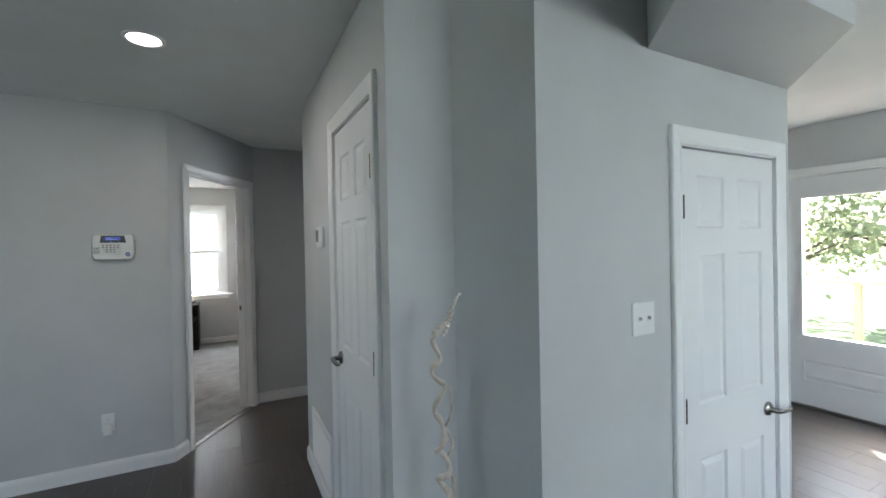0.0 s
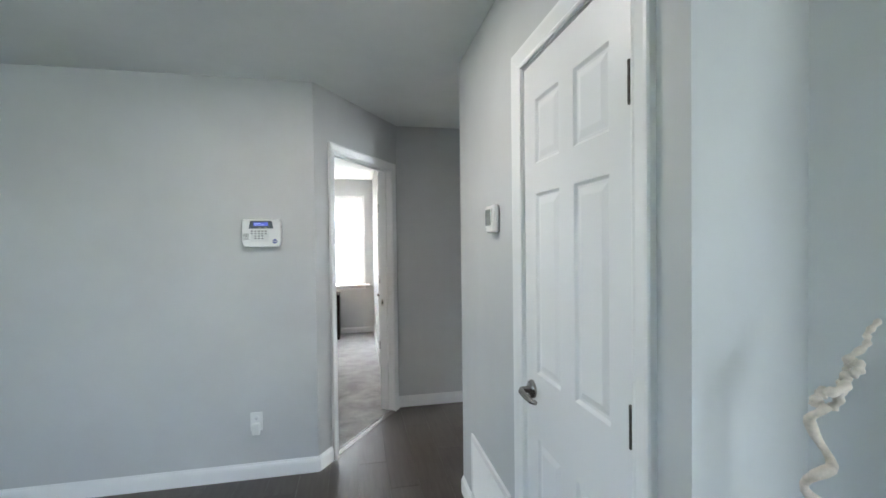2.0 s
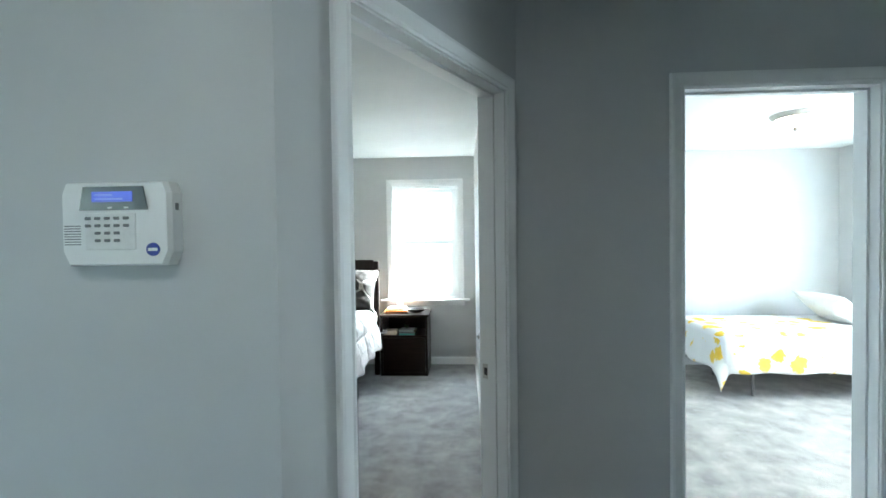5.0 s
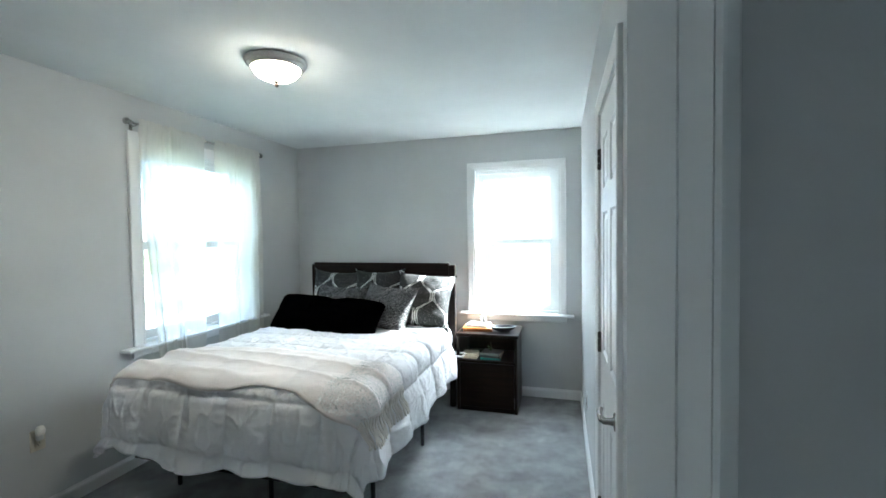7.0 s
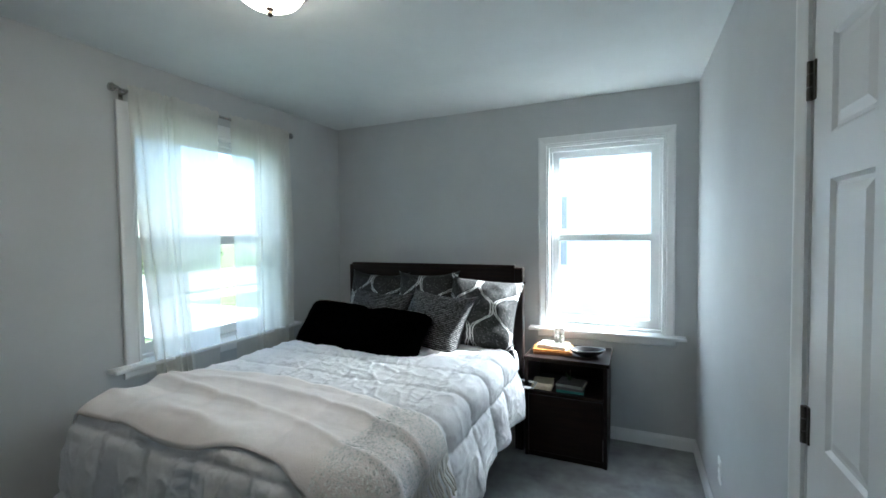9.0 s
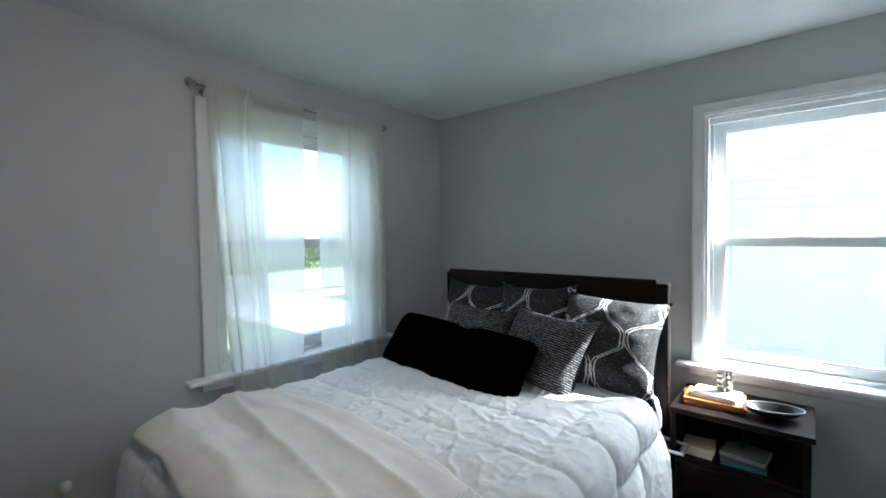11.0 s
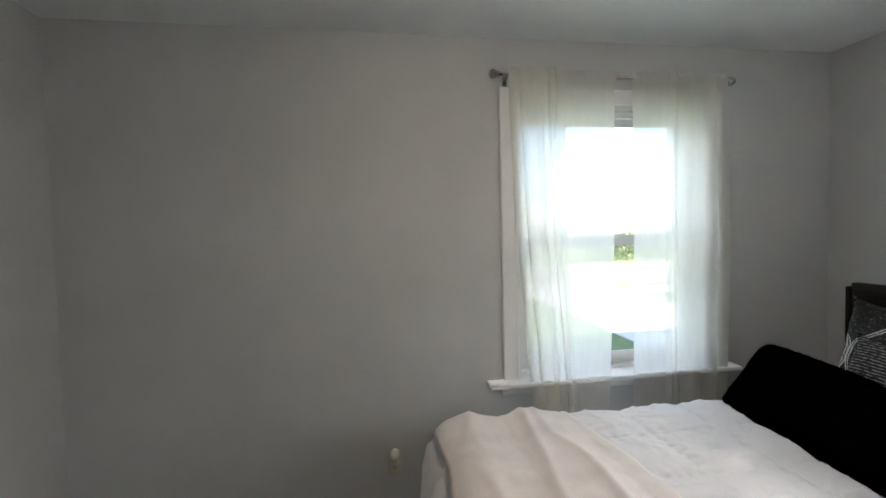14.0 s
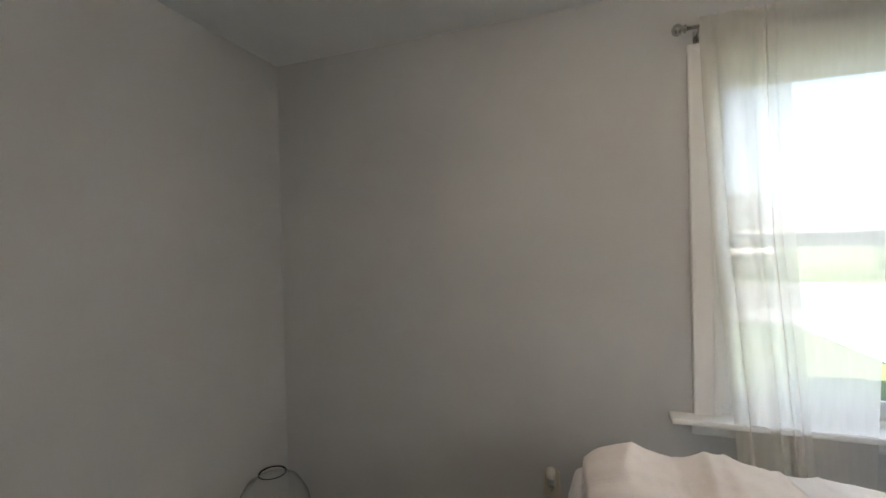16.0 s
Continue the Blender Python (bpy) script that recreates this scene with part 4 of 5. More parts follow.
bed_part("pillow_sleeping", boxes((-1.45, -0.20, 4.50, 4.84, 0.706, 0.742), bevel=0.016, segments=2), fabric("grey_pillowcase", (0.36, 0.35, 0.34), 0.9, 500), "flat grey pillowcase under the cushions", True)


def sheet_mesh(point, us, vs, thick):
    """A cloth over a grid of sheet places, closed by an underside."""
    bm = bmesh.new()
    top = [[bm.verts.new(point(u, v, 0.0)) for v in vs] for u in us]
    low = [[bm.verts.new(point(u, v, -thick)) for v in vs] for u in us]
    nu, nv = len(us), len(vs)
    for i in range(nu - 1):
        for j in range(nv - 1):
            bm.faces.new((top[i][j], top[i + 1][j], top[i + 1][j + 1], top[i][j + 1]))
            bm.faces.new((low[i][j], low[i][j + 1], low[i + 1][j + 1], low[i + 1][j]))
    for i in range(nu - 1):
        bm.faces.new((top[i][0], low[i][0], low[i + 1][0], top[i + 1][0]))
        bm.faces.new((top[i][-1], top[i + 1][-1], low[i + 1][-1], low[i][-1]))
    for j in range(nv - 1):
        bm.faces.new((top[0][j], top[0][j + 1], low[0][j + 1], low[0][j]))
        bm.faces.new((top[-1][j], low[-1][j], low[-1][j + 1], top[-1][j + 1]))
    return bm


def span(a, b, n):
    return [a + (b - a) * k / (n - 1) for k in range(n)]


def hem(u, v):
    """Pulls the sheet's rim to an uneven hem."""
    return 1 + 0.05 * noise.noise(Vector((u * 2.3, v * 2.3, 9.0)))


DU0, DU1, DV0, DV1 = FX0 - 0.36, FX1 + 0.40, FY0 - 0.40, 4.64


def duvet_point(u, v, lift):
    mu, mv = (DU0 + DU1) / 2, (DV0 + DV1) / 2
    uu = mu + (u - mu) * hem(u, v)
    vv = v if v > mv else mv + (v - mv) * hem(v, u)
    return duvet_at(uu, vv, lift + 0.012)


bm = sheet_mesh(duvet_point, span(DU0, DU1, 300), span(DV0, DV1, 300), 0.022)
duvet = new("comforter", mesh_of("comforter", bm, M_DUVET, True))
tagged(duvet, "white quilted comforter hanging over the bed's sides", "comforter")
for nm, line in (("side_hem", [(DU1, v) for v in span(DV0, DV1, 90)]), ("side_hem", [(DU0, v) for v in span(DV0, DV1, 90)]), ("foot_hem", [(u, DV0) for u in span(DU0, DU1, 90)]), ("head_hem", [(u, DV1) for u in span(DU0, DU1, 90)])):
    part(nm, tube(bmesh.new(), [duvet_point(u, v, -0.010) for u, v in line], 0.0085, 6), M_DUVET, duvet, "", True)

# throw over the foot of the bed
def throw_edge(u):
    """The far edge of the throw across the bed."""
    xs, ys = (-1.95, -1.70, -1.04, -0.54, -0.20, 0.05), (3.46, 3.55, 3.63, 3.59, 3.50, 3.43)
    return float(np.interp(u, xs, ys))


def throw_near(u):
    return 3.045 - 0.09 * max(0.0, (u + 0.45) / 0.5) + 0.008 * math.sin(u * 9)


def throw_point(u, f, lift):
    v = throw_near(u) + (throw_edge(u) - throw_near(u)) * f
    fold = 0.022 * (1 - abs(noise.noise(Vector((u * 1.1 - v * 0.9, v * 5.5 + u * 1.2, 2.0))))) ** 5 + 0.005 * (1 + noise.noise(Vector((u * 6, v * 9, 5.0))))
    height = 0.018 + fold * min(1.0, 0.05 + 5 * f, 0.05 + 5 * (1 - f)) + lift
    near = [duvet_point(u + a, v + b, height) for a, b in ((0, 0), (0.03, 0), (-0.03, 0), (0, 0.03), (0, -0.03))]
    return sum(near, Vector()) / 5


TX = -0.10                                      # the throw ends a little way down the side
TH = thing("throw_blanket", "cream throw with sequins and fringe across the bed", "blanket", at=(-0.83, 3.4, 0.75))


def throw_part(name, bm, mat, label="", smooth=True):
    bmesh.ops.translate(bm, verts=bm.verts, vec=(0.83, -3.4, -0.75))
    return part(name, bm, mat, TH, label, smooth)


throw_part("cloth", sheet_mesh(throw_point, span(-1.78, TX, 120), span(0, 1, 50), 0.010), M_THROW)
M_SEQUIN, nt_, b_ = material("silver_sequins")
vor = nt_.nodes.new("ShaderNodeTexVoronoi")
vor.inputs["Scale"].default_value = 260.0
nt_.links.new(coords(nt_), vor.inputs["Vector"])
nt_.links.new(ramp(nt_, vor.outputs["Distance"], [(0.0, (0.94, 0.94, 0.93)), (0.5, (0.90, 0.89, 0.87))]), b_.inputs["Base Color"])
b_.inputs["Metallic"].default_value, b_.inputs["Roughness"].default_value = 0.1, 0.22
nm_ = nt_.nodes.new("ShaderNodeBump")
nm_.inputs["Strength"].default_value, nm_.inputs["Distance"].default_value = 0.5, 0.002
nt_.links.new(vor.outputs["Color"], nm_.inputs["Height"])
nt_.links.new(nm_.outputs["Normal"], b_.inputs["Normal"])
bm = bmesh.new()
rng = random.Random(5)
for k in range(2600):
    u = TX - 0.005 - 0.22 * rng.random() ** 1.4
    f = 0.03 + 0.94 * rng.random()
    c = throw_point(u, f, 0.004)
    e1 = (throw_point(u + 0.01, f, 0.004) - c).normalized()
    e2 = (throw_point(u, f + 0.02, 0.004) - c).normalized()
    nrm = (e1.cross(e2) + Vector((rng.uniform(-0.25, 0.25), rng.uniform(-0.25, 0.25), rng.uniform(-0.25, 0.25)))).normalized()
    t1 = nrm.orthogonal().normalized() * 0.0035
    t2 = nrm.cross(t1).normalized() * 0.0035
    bm.faces.new([bm.verts.new(c + a * t1 + b * t2) for a, b in ((1, 0.4), (0.4, 1), (-0.4, 1), (-1, 0.4), (-0.6, -0.8), (0.6, -0.8))])
throw_part("sequin_patch", bm, M_SEQUIN, "silver sequins", False)
bm = bmesh.new()
for k in range(46):
    f = (k + 0.5) / 46
    start = throw_point(TX - 0.005, f, -0.004)
    pts, q = [start], start.copy()
    sway = Vector((0.0, rng.uniform(-0.02, 0.02), 0))
    for s in range(1, 7):
        u = TX - 0.005 + s * 0.024
        v = throw_near(TX) + (throw_edge(TX) - throw_near(TX)) * f
        pts.append(duvet_point(u, v, 0.016 + 0.004 * math.sin(s * 1.7 + k)) + sway * (s / 6))
    tube(bm, pts, [0.0042 + 0.0012 * math.sin(k * 2.1 + i * 2.4) for i in range(7)], 6)
throw_part("fringe", bm, M_FRINGE, "twisted cream fringe")
bm = bmesh.new()
for k in range(30):
    f = (k + 0.5) / 30
    pts = []
    for s in range(6):
        u = -1.775 - s * 0.022
        v = throw_near(-1.775) + (throw_edge(-1.775) - throw_near(-1.775)) * f
        pts.append(duvet_point(u, v, 0.016 + 0.004 * math.sin(s * 1.7 + k)))
    tube(bm, pts, 0.0045, 6)
throw_part("fringe", bm, M_FRINGE, "twisted cream fringe")

# cushions: three patterned at the back, two knitted, one long fur in front
PZ = 0.745
cushion("ogee_cushion", "charcoal cushion with pale ogee ribbons by the window corner", M_OGEE, (-1.235, 4.70, PZ), 2, 17, 2, 0.47, 0.46, 0.21, 1)
cushion("ogee_cushion", "charcoal cushion with pale ogee ribbons, middle of three", M_OGEE, (-0.80, 4.69, PZ), -2, 17, -2, 0.46, 0.47, 0.21, 2)
cushion("ogee_cushion", "sunlit charcoal cushion with pale ogee ribbons, tilted", M_OGEE, (-0.375, 4.58, PZ - 0.005), 8, 31, 5, 0.49, 0.49, 0.27, 3)
cushion("knit_cushion", "dark ribbed knit cushion behind the fur cushion", M_KNIT, (-1.10, 4.52, PZ), 3, 25, 3, 0.46, 0.355, 0.19, 4)
cushion("knit_cushion", "dark ribbed knit cushion, tilted against the others", M_KNIT, (-0.665, 4.44, PZ - 0.015), -13, 29, 3, 0.49, 0.40, 0.20, 5)
fur = cushion("fur_cushion", "long black fur lumbar cushion", M_FUR, (-1.10, 4.235, PZ - 0.045), -5, 38, 2, 1.06, 0.38, 0.25, 6, 0.025)
for vert in fur.data.vertices:
    if vert.co.z > 0:
        vert.co.z -= 0.026 * math.exp(-((vert.co.x - 0.06) / 0.06) ** 2) * vert.co.z / 0.19
# short pile standing off the fur cushion
src = fur.data
polys = [p for p in src.polygons]
bm = bmesh.new()
rng = random.Random(8)
for k in range(14000):
    p = polys[rng.randrange(len(polys))]
    a, b, c = (src.vertices[p.vertices[i]].co for i in (0, 1, 2))
    s, t = rng.random(), rng.random()
    base = a + (b - a) * s + (c - b) * t
    n = (p.normal + Vector((rng.uniform(-0.7, 0.7), rng.uniform(-0.7, 0.7), rng.uniform(-1.0, 0.3)))).normalized()
    side = n.orthogonal().normalized() * 0.0011
    bm.faces.new([bm.verts.new(base - side), bm.verts.new(base + side), bm.verts.new(base + n * rng.uniform(0.005, 0.011))])
nap = part("fur_nap", bm, M_FUR, fur)
nap["kind"] = "stuff"

# ---- nightstand ----
NX0, NX1, NY0, NY1, NZ = -0.105, 0.405, 4.80, 5.20, 0.672
ns = thing("nightstand", "espresso wood nightstand with open shelf above a drawer", "nightstand", at=((NX0 + NX1) / 2, 5.0, 0.008))


def ns_part(name, rows, bevel=0.003):
    bm = boxes(*rows, bevel=bevel)
    bmesh.ops.translate(bm, verts=bm.verts, vec=(-(NX0 + NX1) / 2, -5.0, -0.008))
    return part(name, bm, M_ESPRESSO, ns)


ns_part("top", [(NX0 - 0.004, NX1 + 0.012, NY0 - 0.008, NY1, NZ - 0.026, NZ)])
ns_part("side_panel", [(NX0, NX0 + 0.024, NY0, NY1, 0.012, NZ - 0.026)])
ns_part("side_panel", [(NX1 - 0.024, NX1, NY0, NY1, 0.012, NZ - 0.026)])
ns_part("back_panel", [(NX0 + 0.024, NX1 - 0.024, NY1 - 0.012, NY1, 0.012, NZ - 0.026)], 0)
ns_part("shelf", [(NX0 + 0.024, NX1 - 0.024, NY0 + 0.004, NY1 - 0.012, 0.425, 0.445)])
ns_part("drawer_front", [(NX0 + 0.027, NX1 - 0.027, NY0 - 0.002, NY0 + 0.018, 0.052, 0.423)])
ns_part("plinth", [(NX0 + 0.024, NX1 - 0.024, NY0 + 0.012, NY0 + 0.026, 0.012, 0.050)], 0)


def book(at, turn, w, d, h, color, label, pages=(0.72, 0.66, 0.52)):
    """A closed book lying flat: cover boards, spine and page block."""
    ob = thing("book", label, "book", "books by the bed", "", at, turn)
    m = plain("book_cover", color, 0.45, 0, 30, 0.1)
    part("cover", boxes((-w / 2, w / 2, -d / 2, d / 2, 0, 0.003), (-w / 2, w / 2, -d / 2, d / 2, h - 0.003, h), (-w / 2, -w / 2 + 0.003, -d / 2, d / 2, 0.003, h - 0.003), bevel=0.0008), m, ob)
    part("pages", boxes((-w / 2 + 0.003, w / 2 - 0.004, -d / 2 + 0.003, d / 2 - 0.003, 0.003, h - 0.003)), plain("paper_edge", pages, 0.9, 0, 400, 0.08), ob)
    return ob


book((0.045, 4.985, NZ), 100, 0.20, 0.25, 0.016, (0.26, 0.09, 0.03), "orange-brown book at the bottom of a pile")
book((0.05, 4.980, NZ + 0.016), 92, 0.19, 0.24, 0.014, (0.50, 0.20, 0.04), "bright orange book in a pile")
book((0.055, 4.985, NZ + 0.030), 84, 0.14, 0.19, 0.022, (0.70, 0.68, 0.64), "pale book on top of a pile")
ob = thing("candle_holder", "faceted mirrored candle holder standing on books", "candle holder", at=(0.085, 5.02, NZ + 0.052))
for dx in (-0.018, 0.018):
    prof = [(0.016, 0.0), (0.018, 0.006), (0.012, 0.018), (0.017, 0.030), (0.012, 0.042), (0.017, 0.055), (0.012, 0.068), (0.017, 0.080), (0.013, 0.090), (0.015, 0.097)]
    part("faceted_stem", lathe(bmesh.new(), prof, 10, "z", (dx, 0, 0)), M_NICKEL, ob)
part("rim", boxes((-0.034, 0.034, -0.014, 0.014, 0.097, 0.103), bevel=0.002), M_NICKEL, ob)
ob = thing("bowl", "dark oval metal bowl with a bright rim", "bowl", at=(0.275, 4.935, NZ), turn=18)
ob.scale = (1.45, 0.85, 1.0)
M_BOWL = plain("bronze_bowl", (0.03, 0.028, 0.027), 0.3, 0.8)
part("shell", lathe(bmesh.new(), [(0.030, 0.0), (0.034, 0.004), (0.062, 0.022), (0.078, 0.046), (0.075, 0.046), (0.058, 0.025), (0.028, 0.007)], 36), M_BOWL, ob, "", True)
part("rim", lathe(bmesh.new(), [(0.0745, 0.045), (0.0765, 0.049), (0.0795, 0.048), (0.0785, 0.044)], 36, "z", closed=True), M_NICKEL, ob, "bright nickel rim", True)
for k, (c, lab) in enumerate((((0.50, 0.42, 0.30), "cream paperback on the nightstand shelf"), ((0.55, 0.48, 0.36), "tan paperback on the nightstand shelf"))):
    book((-0.005 + 0.004 * k, 4.905, 0.445 + 0.022 * k), 90 + 4 * k, 0.13, 0.13, 0.022, c, lab)
for k, (c, lab) in enumerate((((0.02, 0.16, 0.15), "teal book on the nightstand shelf"), ((0.04, 0.04, 0.045), "black book on the nightstand shelf"), ((0.16, 0.17, 0.16), "grey book on the nightstand shelf"))):
    book((0.175 + 0.003 * k, 4.915, 0.445 + 0.018 * k), 92 - 5 * k, 0.15, 0.17, 0.018, c, lab)
ob = thing("small_plant", "small green sprig lying on the books", "plant", at=(0.165, 4.93, 0.499))
bm = bmesh.new()
rng = random.Random(3)
for k in range(26):
    a = rng.uniform(0, 6.28)
    b0 = Vector((0, 0, 0.0))
    tip = Vector((math.cos(a) * 0.035, math.sin(a) * 0.03, rng.uniform(0.012, 0.055)))
    sd = Vector((-math.sin(a), math.cos(a), 0)) * 0.004
    mid = (b0 + tip) / 2 + Vector((0, 0, 0.008))
    bm.faces.new([bm.verts.new(p) for p in (b0, mid - sd, tip, mid + sd)])
part("leaves", bm, plain("sprig_green", (0.05, 0.10, 0.03), 0.6), ob)
part("stem", tube(bmesh.new(), [(0, 0, 0), (0.006, 0, 0.035), (0.002, 0.0, 0.075)], 0.0015, 6), plain("sprig_stem", (0.12, 0.12, 0.08), 0.7), ob)

# ---- curtains ----
CX, CZ = XW + 0.062, 2.247
M_CHROME = plain("dark_chrome", (0.50, 0.49, 0.48), 0.16, 1.0, 60, 0.08)
ob = thing("curtain_rod", "thin chrome curtain rod with round finials", "curtain rod", at=(CX, 3.99, CZ))
part("rod", tube(bmesh.new(), [(0, -0.60, 0), (0, 0.60, 0)], 0.0075, 14), M_CHROME, ob, "", True)
part("telescoping_rod", tube(bmesh.new(), [(0, -0.02, 0), (0, 0.585, 0)], 0.0092, 14), M_CHROME, ob, "", True)
for s in (-1, 1):
    part("finial", lathe(bmesh.new(), [(0.009, s * 0.585), (0.015, s * 0.588), (0.015, s * 0.594), (0.009, s * 0.598), (0.017, s * 0.604), (0.023, s * 0.616), (0.018, s * 0.630), (0.005, s * 0.636)], 20, "y"), M_CHROME, ob, "", True)
    bm = tube(bmesh.new(), [(-0.060, s * 0.545, -0.012), (-0.015, s * 0.545, -0.012), (0.0, s * 0.545, -0.002)], 0.005, 8)
    box(bm, -0.062, -0.058, s * 0.545 - 0.010, s * 0.545 + 0.010, -0.045, 0.012)
    part("bracket", bm, M_CHROME, ob)

M_SHEER = bpy.data.materials.new("sheer_voile")
M_SHEER.use_nodes = True
nt_ = M_SHEER.node_tree
for n in list(nt_.nodes):
    nt_.nodes.remove(n)
o_ = nt_.nodes.new("ShaderNodeOutputMaterial")
tr_ = nt_.nodes.new("ShaderNodeBsdfTransparent")
tl_ = nt_.nodes.new("ShaderNodeBsdfTranslucent")
df_ = nt_.nodes.new("ShaderNodeBsdfDiffuse")
m1_, m2_ = nt_.nodes.new("ShaderNodeMixShader"), nt_.nodes.new("ShaderNodeMixShader")
tl_.inputs["Color"].default_value = (0.92, 0.91, 0.86, 1)
df_.inputs["Color"].default_value = (0.95, 0.94, 0.91, 1)
m1_.inputs[0].default_value = 0.22
nt_.links.new(tl_.outputs[0], m1_.inputs[1])
nt_.links.new(df_.outputs[0], m1_.inputs[2])
weave_ = noise_tex(nt_, coords(nt_, (30, 30, 5)), 2.0, 3)
fr_ = nt_.nodes.new("ShaderNodeMapRange")
fr_.inputs["To Min"].default_value, fr_.inputs["To Max"].default_value = 0.64, 0.74
nt_.links.new(weave_, fr_.inputs["Value"])
nt_.links.new(fr_.outputs[0], m2_.inputs[0])
nt_.links.new(tr_.outputs[0], m2_.inputs[1])
nt_.links.new(m1_.outputs[0], m2_.inputs[2])
nt_.links.new(m2_.outputs[0], o_.inputs["Surface"])


def curtain(sgn, outs, folds_in, ins, label, seed):
    """A sheer panel on a rod pocket: doubled back in gathered folds at its outer side, one smooth layer towards the middle."""
    ob = thing("sheer_curtain", label, "curtain", "sheer curtains", "", (CX, outs[0], 0))
    rng = random.Random(seed)
    k1, k2, k3 = rng.uniform(0, 6), rng.uniform(0, 6), rng.uniform(0, 6)
    nv = 56
    for layer, (s_end, nu, depth, waves) in enumerate(((1.0, 170, 0.9, 31), (0.74, 150, 1.1, 24))):
        bm = bmesh.new()
        rows = []
        for j in range(nv + 1):
            fz = j / nv
            z = CZ + 0.034 - 0.003 * layer - fz * (CZ + 0.034 - 0.50 - 0.004 * layer)
            o = float(np.interp(fz, (0, 0.15, 0.45, 1), outs)) - outs[0]
            g = float(np.interp(fz, (0, 0.15, 0.45, 1), folds_in)) - outs[0]
            e = float(np.interp(fz, (0, 0.15, 0.45, 1), ins)) - outs[0]
            row = []
            for i in range(nu + 1):
                s = s_end * i / nu
                gather = min(1.0, max(0.0, (0.72 - s) / 0.10)) if layer == 0 else 1.0
                y = o + (g - o) * s / 0.70 if s < 0.70 else g + (e - g) * (s - 0.70) / 0.30
                ph = s * waves + k1 + 1.9 * layer + 0.9 * math.sin(fz * 2.0 + k2) + 0.6 * math.sin(s * 11 + k3)
                swing = 0.75 + 0.4 * math.sin(s * 17 + k2 + layer)
                y += sgn * 0.011 * gather * swing * math.cos(ph) * (0.75 + 0.45 * fz)
                y += sgn * 0.010 * math.sin(fz * 3.0 + k3) * (1 - gather) * fz
                amp = depth * (0.008 + 0.008 * fz) * (0.20 + 0.8 * gather) * swing
                x = amp * math.sin(ph) + 0.005 * math.sin(s * 15 + k2) + 0.012 * fz + 0.003 * noise.noise(Vector((s * 9, fz * 5, seed + layer)))
                pocket = math.exp(-((z - CZ) / 0.018) ** 2)
                x = x * (1 - 0.75 * pocket) + 0.016 * pocket + 0.011 * layer * (1 - 0.6 * pocket)
                zz = z + (0.005 * math.sin(ph * 1.3) + 0.004 * math.sin(s * 90) if j == 0 else 0.0)
                row.append(bm.verts.new((x, y, zz)))
            rows.append(row)
        for a, b in zip(rows, rows[1:]):
            for i in range(nu):
                bm.faces.new((a[i], a[i + 1], b[i + 1], b[i]))
        part("voile" if layer == 0 else "gathered_fold", bm, M_SHEER, ob, "", True)
    return ob


curtain(1, (3.445, 3.450, 3.475, 3.555), (3.685, 3.680, 3.685, 3.750), (3.977, 3.975, 3.965, 3.915), "sheer white voile curtain, gathered at the window's edge", 11)
curtain(-1, (4.574, 4.590, 4.600, 4.570), (4.270, 4.262, 4.250, 4.240), (4.066, 4.066, 4.064, 4.060), "sheer white voile curtain, gathered beside the bed head", 12)

# ---- glass vase in the corner ----
ob = thing("glass_vase", "tall clear glass floor vase in the corner", "vase", at=(-1.55, 1.735, 0.008))
R = [(0.07, 0.0), (0.11, 0.008), (0.15, 0.07), (0.168, 0.18), (0.165, 0.30), (0.145, 0.39), (0.105, 0.455), (0.062, 0.478), (0.056, 0.488), (0.058, 0.496)]
prof = R + [(r - 0.003, h) for r, h in reversed(R[1:])] + [(0.05, 0.012)]
part("glass", lathe(bmesh.new(), prof, 40), M_GLASS, ob, "", True)

# ---- curly branches in the niche ----
ob = thing("branch_vase", "curly bare branches in a pale floor vase", "vase", at=(1.40, -1.13, 0.0))
part("vase", lathe(bmesh.new(), [(0.07, 0.0), (0.09, 0.01), (0.105, 0.15), (0.095, 0.32), (0.06, 0.44), (0.055, 0.48), (0.062, 0.50), (0.05, 0.49), (0.045, 0.40)], 32), painted("pale_ceramic", (0.62, 0.60, 0.56), 0.3), ob, "", True)
M_BRANCH = plain("bleached_willow", (0.60, 0.53, 0.46), 0.75, 0, 60, 0.18, 0.5)


def curly(base, top, turns, radius, r0, r1, seed):
    rng = random.Random(seed)
    n = 90
    pts, rad = [], []
    ph = rng.uniform(0, 6.28)
    for i in range(n + 1):
        f = i / n
        c = Vector(base).lerp(Vector(top), f)
        a = ph + turns * 2 * math.pi * f + 0.8 * math.sin(f * 13 + seed)
        rr = radius * (0.35 + 0.65 * abs(math.sin(f * 9 + seed))) * min(1, f * 6)
        pts.append(c + Vector((rr * math.cos(a), rr * math.sin(a), 0.4 * rr * math.sin(a * 1.3))))
        rad.append((r0 + (r1 - r0) * f) * (1 + 0.22 * math.sin(i * 0.9 + seed)))
    return tube(bmesh.new(), pts, rad, 8)


part("branch", curly((0.0, 0, 0.42), (-0.03, 0.02, 1.19), 6.5, 0.022, 0.011, 0.007, 1), M_BRANCH, ob, "", True)
part("branch", curly((-0.03, 0.02, 1.18), (0.02, 0.0, 1.25), 0.8, 0.012, 0.008, 0.006, 7), M_BRANCH, ob, "", True)
part("branch", curly((0.0, 0.0, 0.44), (0.035, 0.05, 0.98), 4.0, 0.016, 0.008, 0.003, 4), M_BRANCH, ob, "", True)
part("branch", curly((0.0, 0.02, 1.17), (0.045, 0.0, 1.31), 1.4, 0.010, 0.007, 0.004, 5), M_BRANCH, ob, "", True)

